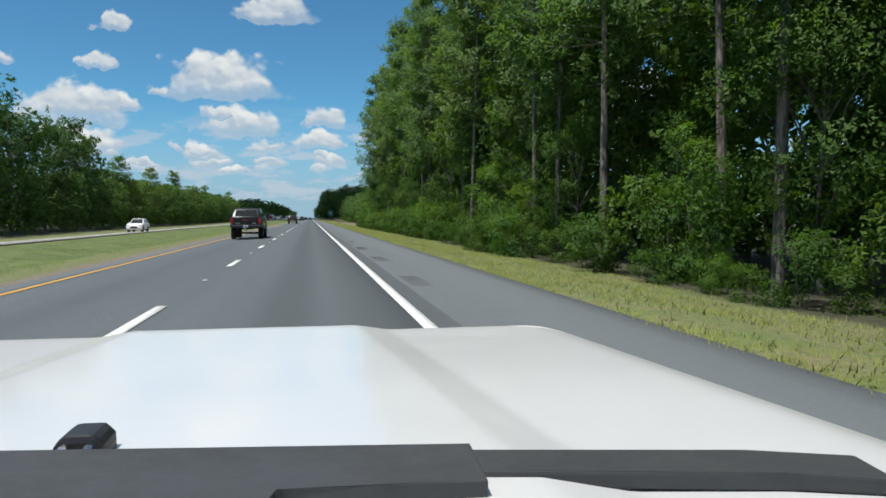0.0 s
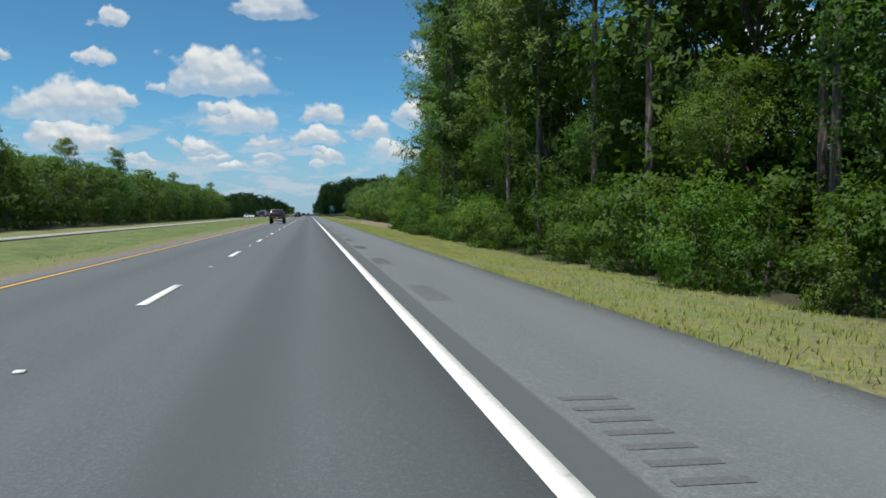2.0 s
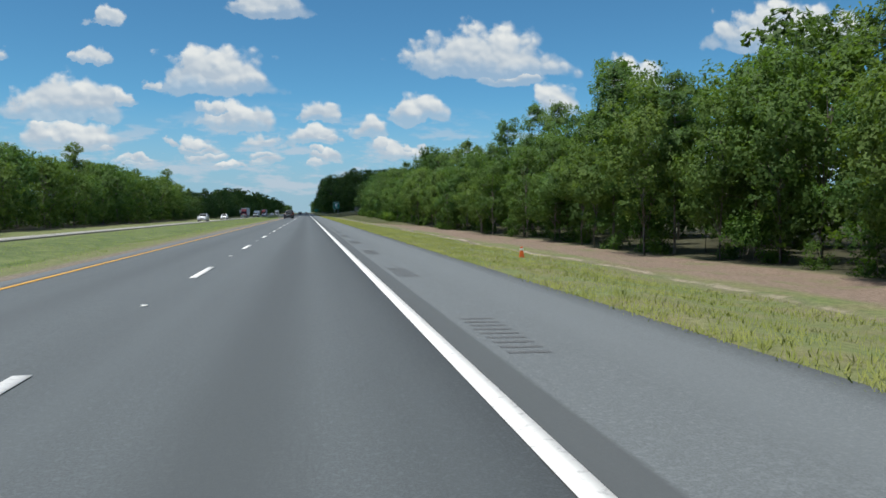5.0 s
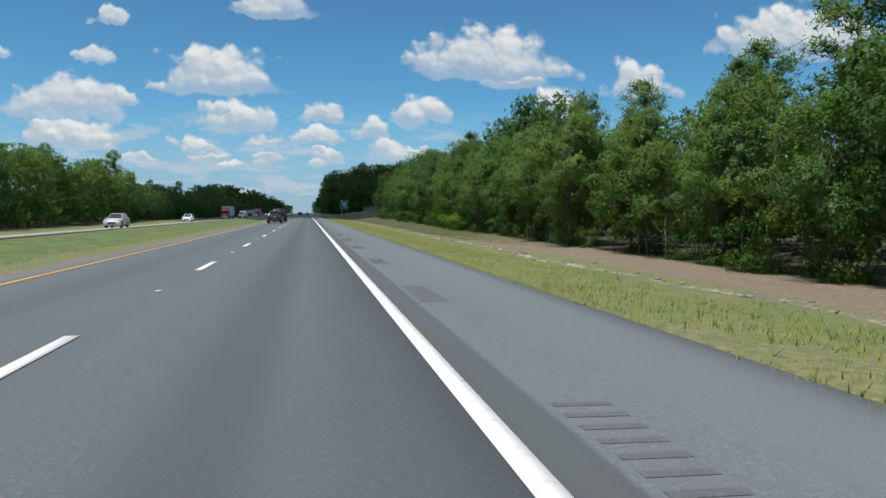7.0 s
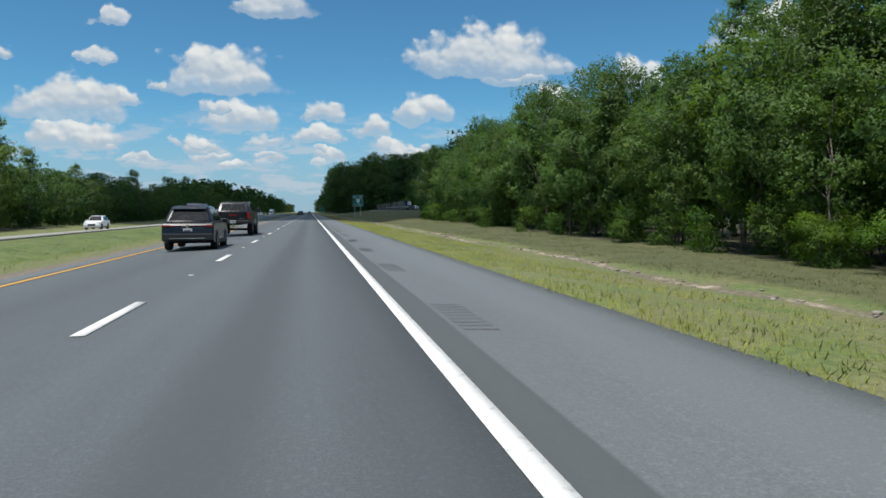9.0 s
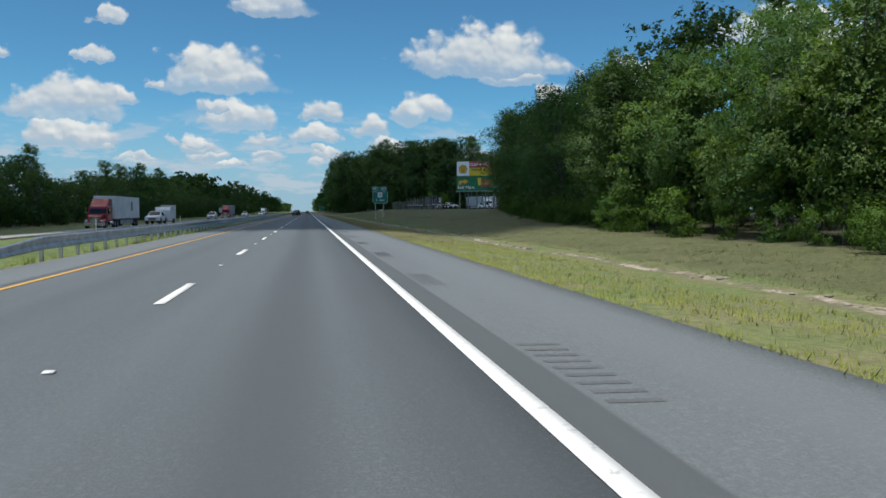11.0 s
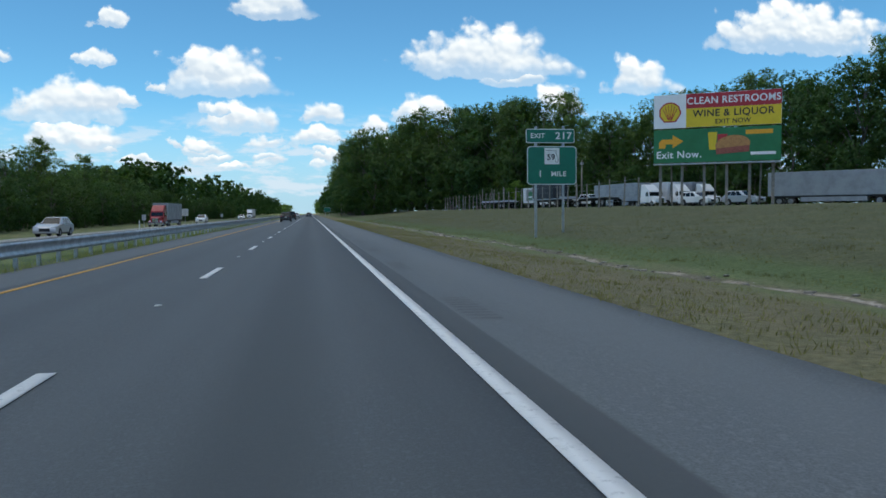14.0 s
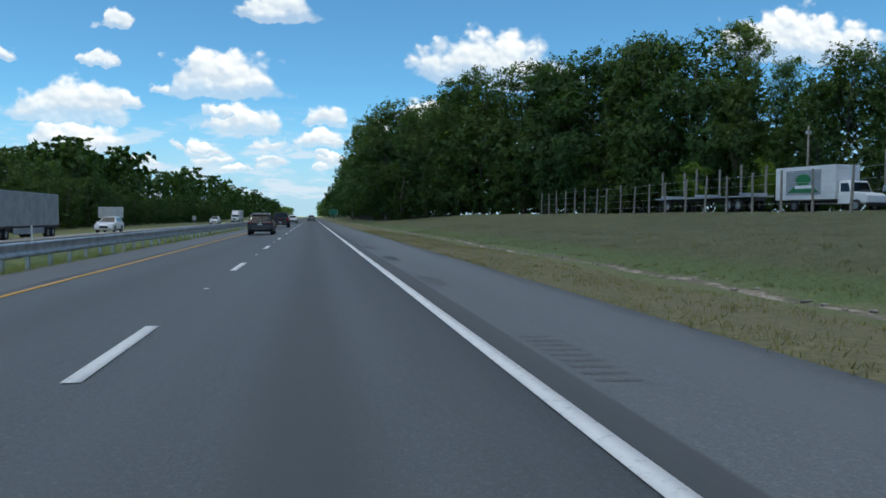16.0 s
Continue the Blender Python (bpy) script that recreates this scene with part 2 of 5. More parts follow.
def paint_material(name, color):
    n = Nodes(name)
    worn = n.noise(9, 5, 0.75)
    col = n.mix(n.ramp(worn, 0.52, 0.72, 0.0, 0.55), color, (0.16, 0.16, 0.16))
    col = n.mix(n.ramp(n.noise(0.5, 3), 0.4, 0.7, 0.0, 0.3), col, tuple(c * 0.75 for c in color))
    n.bump(n.noise(60, 2), 0.3, 0.004)
    return n.set(col, 0.7)


M["white_line"] = paint_material("white_line_paint", (0.72, 0.72, 0.70))
M["yellow_line"] = paint_material("yellow_line_paint", (0.62, 0.33, 0.05))


def ground_material():
    n = Nodes("verge_grass_and_earth")
    x, y = n.axis(0), n.axis(1)
    fine, mid, wide = n.noise(7, 5, 0.7), n.noise(0.7, 4, 0.6), n.noise(0.09, 3, 0.6)
    lush = n.mix(n.ramp(fine, 0.3, 0.7), (0.062, 0.098, 0.024), (0.148, 0.192, 0.054))
    dry = n.mix(n.ramp(fine, 0.3, 0.7), (0.115, 0.105, 0.045), (0.22, 0.19, 0.10))
    sand = n.mix(n.ramp(fine, 0.3, 0.7), (0.24, 0.19, 0.14), (0.46, 0.40, 0.32))
    # litter brown, darkened to include the shade beneath the trees
    shaded_litter = n.mix(n.ramp(fine, 0.3, 0.7), (0.022, 0.026, 0.010), (0.06, 0.055, 0.026))
    col = n.mix(n.ramp(mid, 0.35, 0.68, 0.05, 0.75), lush, dry)
    col = n.mix(n.ramp(wide, 0.5, 0.68, 0.0, 0.45), col, dry)
    col = n.mix(n.math("MULTIPLY", n.band(x, -17.5, -9.8, 0.8), 0.85), col, n.mix(n.ramp(mid, 0.3, 0.7), (0.052, 0.088, 0.020), (0.125, 0.160, 0.046)))
    field = n.math("MULTIPLY", n.ramp(x, 11.5, 13.0), n.ramp(y, 280, 315))
    col = n.mix(n.math("MULTIPLY", field, n.ramp(mid, 0.2, 0.8, 0.95, 0.55)), col, n.mix(n.ramp(fine, 0.3, 0.7), (0.044, 0.050, 0.018), (0.096, 0.097, 0.040)))
    wob = n.math("MULTIPLY", n.math("SUBTRACT", n.noise(0.25, 4, 0.7), 0.5), 1.6)
    xs = n.math("ADD", x, wob)
    near_dry = n.math("MULTIPLY", n.band(x, 4.0, 9.5, 0.8), n.ramp(y, 380, 450, 0.0, 0.75))
    col = n.mix(near_dry, col, n.mix(n.ramp(fine, 0.3, 0.7), (0.10, 0.085, 0.038), (0.20, 0.165, 0.085)))
    green_strip = n.math("MULTIPLY", n.band(xs, 11.6, 14.0, 0.9), n.ramp(y, 430, 480, 0.0, 0.75))
    col = n.mix(green_strip, col, n.mix(n.ramp(fine, 0.3, 0.7), (0.048, 0.085, 0.018), (0.108, 0.158, 0.042)))
    # washed-out gully along the bottom of the slope
    bend = n.math("MULTIPLY", n.math("SINE", n.math("MULTIPLY", y, 0.21)), 0.45)
    xg = n.math("ADD", n.math("SUBTRACT", x, bend), n.math("MULTIPLY", n.math("SUBTRACT", n.noise(1.3, 3, 0.7), 0.5), 0.7))
    broken = n.math("MULTIPLY", n.ramp(y, 150, 215), n.ramp(n.noise(0.33, 4, 0.75), 0.30, 0.50))
    col = n.mix(n.math("MULTIPLY", n.band(xg, 10.55, 11.35, 0.2), n.math("MULTIPLY", broken, 0.85)), col, n.mix(n.ramp(fine, 0.3, 0.7), (0.10, 0.078, 0.055), (0.20, 0.165, 0.125)))
    col = n.mix(n.math("MULTIPLY", n.band(xg, 10.95, 11.25, 0.08), n.math("MULTIPLY", broken, n.ramp(mid, 0.42, 0.6))), col, sand)
    # bare earth bank in front of the young trees
    bank = n.math("MULTIPLY", n.band(xs, 12.2, 19.4, 0.9), n.math("MULTIPLY", n.ramp(y, 140, 160), n.ramp(y, 275, 310, 1.0, 0.0)))
    bank = n.math("MULTIPLY", bank, n.ramp(mid, 0.25, 0.5, 0.35, 1.0))
    col = n.mix(bank, col, n.mix(n.ramp(fine, 0.35, 0.7), (0.13, 0.09, 0.065), (0.27, 0.20, 0.15)))
    # leaf litter under the woods, with the trees' shade put into its colour
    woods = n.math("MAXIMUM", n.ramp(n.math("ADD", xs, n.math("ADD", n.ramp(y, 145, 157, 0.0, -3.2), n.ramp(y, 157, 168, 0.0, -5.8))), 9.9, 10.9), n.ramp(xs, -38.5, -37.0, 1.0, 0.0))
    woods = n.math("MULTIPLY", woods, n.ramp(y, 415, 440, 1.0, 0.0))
    col = n.mix(woods, col, shaded_litter)
    # gravelly edge of the left shoulder
    col = n.mix(n.band(n.math("ADD", x, n.math("MULTIPLY", wob, 0.3)), -7.3, -6.0, 0.25), col, n.mix(n.ramp(fine, 0.35, 0.7), (0.11, 0.09, 0.07), (0.24, 0.20, 0.155)))
    col = n.mix(n.math("MULTIPLY", n.band(xs, -9.2, -7.3, 0.5), 0.7), col, n.mix(0.5, dry, lush))
    n.bump(fine, 0.7, 0.05)
    return n.set(col, 0.95)


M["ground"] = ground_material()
M["oak_leaf"] = leafy("broad_leaves", (0.036, 0.080, 0.027), (0.094, 0.165, 0.054), 0.40, 0.6)
M["bright_leaf"] = leafy("bright_shrub_leaves", (0.060, 0.128, 0.020), (0.150, 0.252, 0.042), 0.45, 0.6)
M["pine_leaf"] = leafy("pine_needles", (0.066, 0.125, 0.046), (0.155, 0.245, 0.092), 0.44, 0.6)
M["young_leaf"] = leafy("young_tree_leaves", (0.056, 0.112, 0.032), (0.140, 0.225, 0.068), 0.42, 0.6)
M["grass_blade"] = leafy("grass_blades", (0.172, 0.222, 0.064), (0.318, 0.355, 0.142), 0.5, 0.6)

M["wood_leaf"] = leafy("shaded_wood_leaves", (0.036, 0.084, 0.018), (0.106, 0.186, 0.038), 0.45, 0.6)
M["field_blade"] = leafy("field_grass_blades", (0.068, 0.076, 0.026), (0.140, 0.138, 0.060), 0.45, 0.6)
M["dry_blade"] = leafy("dry_grass_blades", (0.150, 0.145, 0.062), (0.27, 0.26, 0.135), 0.5, 0.6)


def bark_material():
    n = Nodes("pine_bark")
    v = n.stretch(9, 9, 1.6, n.own())
    plates = n.noise(1.0, 5, 0.7, v)
    col = n.mix(n.ramp(plates, 0.35, 0.65), (0.065, 0.054, 0.046), (0.23, 0.20, 0.175))
    n.bump(plates, 0.8, 0.05)
    return n.set(col, 0.9)


M["bark"] = bark_material()


# ---- mesh tools ----
def link_mesh(name, verts, faces, material, parent=None, label="", smooth=False, normals=None):
    """One mesh object from arrays of corners and of equal-sided faces; leaves take the normals of their clump."""
    verts, faces = np.asarray(verts, float), np.asarray(faces, int)
    me = bpy.data.meshes.new(name)
    me.vertices.add(len(verts))
    me.vertices.foreach_set("co", verts.ravel())
    count, sides = faces.shape
    me.loops.add(count * sides)
    me.loops.foreach_set("vertex_index", faces.ravel())
    me.polygons.add(count)
    me.polygons.foreach_set("loop_start", np.arange(0, count * sides, sides))
    me.polygons.foreach_set("loop_total", np.full(count, sides))
    me.update(calc_edges=True)
    me.validate()
    if smooth or normals is not None:
        me.polygons.foreach_set("use_smooth", np.ones(count, bool))
    if normals is not None:
        me.normals_split_custom_set_from_vertices(normals)
    me.materials.append(material)
    ob = new(name, me)
    ob.parent = parent
    if label:
        tagged(ob, label)
    return ob


def part(name, bm, material, parent=None, label="", smooth=False):
    """Links a bmesh as one mesh object under a thing or a part."""
    bmesh.ops.recalc_face_normals(bm, faces=bm.faces)
    me = bpy.data.meshes.new(name)
    bm.to_mesh(me)
    bm.free()
    if smooth:
        me.polygons.foreach_set("use_smooth", np.ones(len(me.polygons), bool))
    me.materials.append(material)
    ob = new(name, me)
    ob.parent = parent
    if label:
        tagged(ob, label)
    return ob


def base(name, x, y, z, turn=0.0, label="", category="", group="", kind=""):
    ob = new(name)
    ob.matrix_basis = pose(x, y, z, 0, 0, turn)
    ob.empty_display_size = 0.2
    return tagged(ob, label, category, group, kind)


def add_box(bm, lo, hi, bevel=0.0):
    c = [(a + b) / 2 for a, b in zip(lo, hi)]
    m = Matrix.Translation(c) @ Matrix.Diagonal((hi[0] - lo[0], hi[1] - lo[1], hi[2] - lo[2], 1))
    got = bmesh.ops.create_cube(bm, size=1, matrix=m)["verts"]
    if bevel:
        edges = list({e for v in got for e in v.link_edges})
        bmesh.ops.bevel(bm, geom=edges, offset=bevel, segments=2, affect="EDGES", profile=0.6)
    return bm


def box(lo, hi, bevel=0.0):
    return add_box(bmesh.new(), lo, hi, bevel)


def add_rod(bm, a, b, r0, r1=None, sides=10):
    a, b = Vector(a), Vector(b)
    d = b - a
    m = Matrix.Translation((a + b) / 2) @ d.to_track_quat("Z", "Y").to_matrix().to_4x4()
    bmesh.ops.create_cone(bm, cap_ends=True, segments=sides, radius1=r0, radius2=r0 if r1 is None else r1, depth=d.length, matrix=m)
    return bm


def rod(a, b, r0, r1=None, sides=10):
    return add_rod(bmesh.new(), a, b, r0, r1, sides)


def prism(outline, lo, hi, axis="x", bevel=0.0, taper=0.0):
    """An outline swept across: axis x takes (y, z) points, axis y takes (x, z), axis z takes (x, y)."""
    bm = bmesh.new()

    def at(p, s):
        return {"x": (s, p[0], p[1]), "y": (p[0], s, p[1]), "z": (p[0], p[1], s)}[axis]

    one, two = [bm.verts.new(at(p, lo)) for p in outline], [bm.verts.new(at(p, hi)) for p in outline]
    bm.faces.new(one)
    bm.faces.new(two[::-1])
    for i in range(len(outline)):
        j = (i + 1) % len(outline)
        bm.faces.new((one[i], two[i], two[j], one[j]))
    if bevel:
        bmesh.ops.bevel(bm, geom=list(bm.edges), offset=bevel, segments=2, affect="EDGES", profile=0.6, clamp_overlap=True)
    return bm


def patch(corners):
    """A thin pane through four corners."""
    bm = bmesh.new()
    f = bm.faces.new([bm.verts.new(c) for c in corners])
    f.normal_update()
    got = bmesh.ops.extrude_face_region(bm, geom=[f])["geom"]
    for v in got:
        if isinstance(v, bmesh.types.BMVert):
            v.co += f.normal * -0.006
    return bm


def smooth01(a, lo, hi):
    t = np.clip((np.asarray(a, float) - lo) / (hi - lo), 0, 1)
    return t * t * (3 - 2 * t)


# ---- the lie of the land ----
def road_z(x):
    """The carriageway: level lane, left lane and left shoulder falling away from the crown."""
    x = np.asarray(x, float)
    return np.where(x < -1.83, (x + 1.83) * 0.040, np.where(x > 1.83, -(x - 1.83) * 0.02, 0.0))


def far_edge(y):
    """Where the right-hand trees begin."""
    return np.interp(y, (-400, 146, 157, 168, 420, 450, 505, 525, 640, 700, 745, 3000), (9.7, 9.8, 12.8, 18.5, 18.5, 23.0, 34.0, 75.0, 62.0, 36.0, 17.0, 17.0))


def land_z(x, y):
    x, y = np.broadcast_arrays(np.asarray(x, float), np.asarray(y, float))
    deep = np.interp(y, (120, 170, 300, 420), (-0.62, -0.62, -0.6, -0.46))
    at18 = np.interp(y, (130, 160, 275, 348, 448), (-0.75, -1.05, -1.07, -0.5, 0.35))
    at35 = np.interp(y, (130, 348, 480, 570), (-0.9, -0.7, 1.55, 1.9))
    right = np.where(x < 11, -0.075 + (deep + 0.075) * smooth01(x, 4.9, 11.0), np.where(x < 18, deep + (at18 - deep) * smooth01(x, 11, 18), at18 + (at35 - at18) * smooth01(x, 18, 35)))
    left = np.interp(x, (-60, -37, -29.0, -28.5, -17.8, -17.3, -12.0, -8.6, -7.2), (-0.4, -1.05, -1.10, -1.02, -0.29, -0.27, -0.75, -0.32, -0.23))
    z = np.where(x > 4.9, right, np.where(x < -7.2, left, road_z(x) - 0.06))
    groove = np.exp(-((x - 11.0 - 0.45 * np.sin(0.21 * y)) / 0.33) ** 2) * smooth01(y, 150, 215)
    z = z - 0.13 * groove * (0.6 + 0.4 * np.sin(y * 0.9))
    rough = 0.05 * np.sin(x * 1.3 + y * 0.37) * np.sin(y * 0.9 + 1.7) + 0.04 * np.sin(x * 0.5 - y * 0.21)
    off = np.where(x > 0, smooth01(x, 5.2, 8.0), smooth01(-x, 8.0, 10.0) * (1 - smooth01(-x, 14, 16.5)) + smooth01(-x, 30, 34))
    return z + rough * off - np.where((x > -28.6) & (x < -17.7), 0.05, 0)


def sheet(name, xs, ys, height, material, **kw):
    xs, ys = np.asarray(xs, float), np.asarray(ys, float)
    gx, gy = np.meshgrid(xs, ys)
    v = np.stack([gx, gy, height(gx, gy)], -1).reshape(-1, 3)
    i = (np.arange(len(ys) - 1)[:, None] * len(xs) + np.arange(len(xs) - 1)).ravel()
    return link_mesh(name, v, np.stack([i, i + 1, i + len(xs) + 1, i + len(xs)], -1), material, smooth=True, **kw)


ys_land = np.concatenate([[-900, -300, -120], np.arange(-60, 900, 2.0), np.arange(900, 1700, 40), [1800, 2200, 2800, 3600, 4800]])
xs_land = np.concatenate([[-3500, -1500, -500, -160, -90, -60], np.arange(-48, -8, 2.0), [-8.6, -7.8, -7.2, -7.1, -5, -1.83, 1.83, 4.8, 4.9], np.arange(5.5, 10, 0.9), np.arange(10.0, 12.4, 0.2), np.arange(12.5, 20, 0.9), np.arange(20, 50, 2.5), [55, 65, 80, 110, 200, 600, 1600, 3500]])
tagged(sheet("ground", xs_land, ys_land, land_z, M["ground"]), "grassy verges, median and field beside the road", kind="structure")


def slab(name, x0, x1, height, material, label, lift=0.0, y0=-150.0, y1=2600.0, thick=0.12):
    """A strip of pavement with thickness, following the cross fall."""
    xs = np.linspace(x0, x1, 7)
    ys = np.concatenate([np.arange(y0, min(y1, 700), 10.0), np.arange(min(y1, 700), y1 + 1, 100)])
    ob = sheet(name, xs, ys, lambda x, y: height(x) + lift, material)
    mod = ob.modifiers.new("thickness", "SOLIDIFY")
    mod.thickness, mod.offset = thick, -1
    return tagged(ob, label, kind="structure")


slab("road", -5.75, 1.83, road_z, M["asphalt"], "worn grey asphalt carriageway with dark oil streaks")
slab("pavement_right_shoulder", 1.834, 4.95, road_z, M["shoulder"], "paved right shoulder of paler asphalt")
slab("pavement_left_shoulder", -6.30, -5.754, road_z, M["shoulder"], "narrow paved left shoulder", y1=385.0)
slab("pavement_left_shoulder_wide", -8.05, -5.754, road_z, M["shoulder"], "paved left shoulder beside the guard rail", y0=385.0)
def opposite_z(x):
    return -0.24 + (np.asarray(x, float) + 17.8) * 0.066


slab("road_opposite", -28.5, -17.8, opposite_z, M["pale_road"], "opposite carriageway of pale asphalt beyond the median")


# ---- markings ----
def marking(name, x0, x1, y0, y1, material, label="", parent=None, lift=0.006, f=road_z):
    ys = np.arange(y0, y1 + 0.01, max(0.5, (y1 - y0) / 60))
    ob = sheet(name, (x0, x1), ys, lambda x, y: f(x) + lift, material, parent=parent)
    mod = ob.modifiers.new("thickness", "SOLIDIFY")
    mod.thickness, mod.offset = 0.004, 1
    return tagged(ob, label, kind="structure") if label else ob


marking("edge_line", 1.765, 1.945, -150, 2600, M["white_line"], "solid white edge line between lane and shoulder")
marking("yellow_line", -5.58, -5.42, -150, 2600, M["yellow_line"], "solid yellow line at the left edge of the road")
for x0 in (-27.0, -23.2, -19.4):
    marking("opposite_line", x0, x0 + 0.16, -150, 2600, M["white_line"], "white line on the opposite carriageway", f=opposite_z)
lane_line = base("lane_line", 0, 0, 0, label="broken white lane line of painted dashes on asphalt", kind="structure")
dash_mesh = None
for k in range(-2, 92):
    y1 = 12.192 * k
    if dash_mesh is None:
        v = [(-1.91, -3.05, 0), (-1.75, -3.05, 0), (-1.75, 0, 0), (-1.91, 0, 0)]
        v = v + [(a, b, 0.004) for a, b, c in v]
        f = [(3, 2, 1, 0), (4, 5, 6, 7), (0, 1, 5, 4), (1, 2, 6, 5), (2, 3, 7, 6), (3, 0, 4, 7)]
        first = link_mesh("dash", v, f, M["white_line"], lane_line)
        dash_mesh = first.data
        first.location = (0, y1, 0.004)
    else:
        ob = new("dash", dash_mesh)
        ob.parent, ob.location = lane_line, (0, y1, 0.004)

M["marker"] = simple("pavement_marker_plastic", (0.75, 0.75, 0.72), 0.35, dirt=0.2)
stud_verts = [(-.05, -.05, 0), (.05, -.05, 0), (.05, .05, 0), (-.05, .05, 0), (-.04, -.025, .018), (.04, -.025, .018), (.04, .025, .018), (-.04, .025, .018)]
stud_faces = [(3, 2, 1, 0), (4, 5, 6, 7), (0, 1, 5, 4), (1, 2, 6, 5), (2, 3, 7, 6), (3, 0, 4, 7)]
stud = link_mesh("road_stud", stud_verts, stud_faces, M["marker"])
stud.location = (-1.83, -7.6, 0.001)
tagged(stud, "small white reflective road stud glued to the lane line", "road stud", "road studs of the lane line")
for k in range(1, 62):
    copy_thing(stud, pose(-1.83, -7.6 + 12.192 * k, 0.001))

# rumble strip: groups of short grooves cut across the shoulder
v, f = [], []
for g in range(0, 85):
    for k in range(9):
        yy = -14 + g * 8.4 + k * 0.28
        i = len(v)
        v += [(2.42, yy, -0.0118), (2.86, yy, -0.0206), (2.86, yy + 0.10, -0.0206), (2.42, yy + 0.10, -0.0118)]
        v = v[:i] + [(a, b, float(road_z(a)) + 0.004) for a, b, c in v[i:]]
        f.append((i, i + 1, i + 2, i + 3))
tagged(link_mesh("rumble_strip", v, f, M["groove"]), "groups of dark rumble grooves pressed into the shoulder", kind="stuff")


# ---- plants ----
def leaves_at(points, outward, length, width, rng, droop=0.0, soft=0.62):
    """A pointed three-cornered leaf at each point, turned roughly outward; its normals lean to those of its clump."""
    count = len(points)
    outward = outward / (np.linalg.norm(outward, axis=1)[:, None] + 1e-9)
    nrm = outward + rng.normal(0, 0.48, (count, 3))
    nrm /= np.linalg.norm(nrm, axis=1)[:, None] + 1e-9
    along = np.cross(nrm, rng.normal(0, 1, (count, 3)))
    along[:, 2] -= droop
    along /= np.linalg.norm(along, axis=1)[:, None] + 1e-9
    side = np.cross(nrm, along)
    size = rng.uniform(0.65, 1.35, (count, 1))
    a, b = along * length * size, side * width * size
    lift = nrm * length * 0.25 * size
    v = np.stack([points - a * 0.7 - b, points + a - lift, points - a * 0.7 + b], 1)
    face = np.cross(v[:, 1] - v[:, 0], v[:, 2] - v[:, 0])
    turn = (face * outward).sum(1) < 0
    v[turn] = v[turn][:, ::-1]
    soft_n = outward * soft + nrm * (1 - soft)
    soft_n /= np.linalg.norm(soft_n, axis=1)[:, None] + 1e-9
    return v.reshape(-1, 3), np.arange(count * 3).reshape(-1, 3), np.repeat(soft_n, 3, 0)


def limb(v, f, pts, radii, sides=7):
    """Adds a tapered, bent stem through the points to the lists."""
    pts = [Vector(p) for p in pts]
    rings = []
    for k, p in enumerate(pts):
        d = (pts[min(k + 1, len(pts) - 1)] - pts[max(k - 1, 0)]).normalized()
        q = d.to_track_quat("Z", "Y")
        start = len(v)
        for s in range(sides):
            a = 2 * math.pi * s / sides
            v.append(p + q @ Vector((math.cos(a) * radii[k], math.sin(a) * radii[k], 0)))
        rings.append(start)
    for r0, r1 in zip(rings, rings[1:]):
        for s in range(sides):
            t = (s + 1) % sides
            f.append((r0 + s, r0 + t, r1 + t, r1 + s))


def blob_points(rng, centre, radius, count, squash=0.75, sprig=7):
    """Places of leaves near the skin of a clump, gathered in sprigs."""
    heads = max(1, count // sprig)
    p, d = skin_points(rng, centre, radius, heads, squash)
    p, d = np.repeat(p, sprig, 0), np.repeat(d, sprig, 0)
    return p + rng.normal(0, 0.055 * radius + 0.05, p.shape), d


def skin_points(rng, centre, radius, count, squash):
    d = rng.normal(0, 1, (count, 3))
    d /= np.linalg.norm(d, axis=1)[:, None]
    wob = 1 + 0.22 * np.sin(d[:, 0] * 5 + centre[0] * 3) * np.sin(d[:, 1] * 6 + centre[1]) + 0.15 * np.sin(d[:, 2] * 7 + centre[2])
    r = radius * wob * rng.uniform(0.45, 1.0, count) ** 0.5
    p = d * r[:, None]
    p[:, 2] *= squash
    return p + centre, d * 0.7 + np.array((0, 0, 0.45))


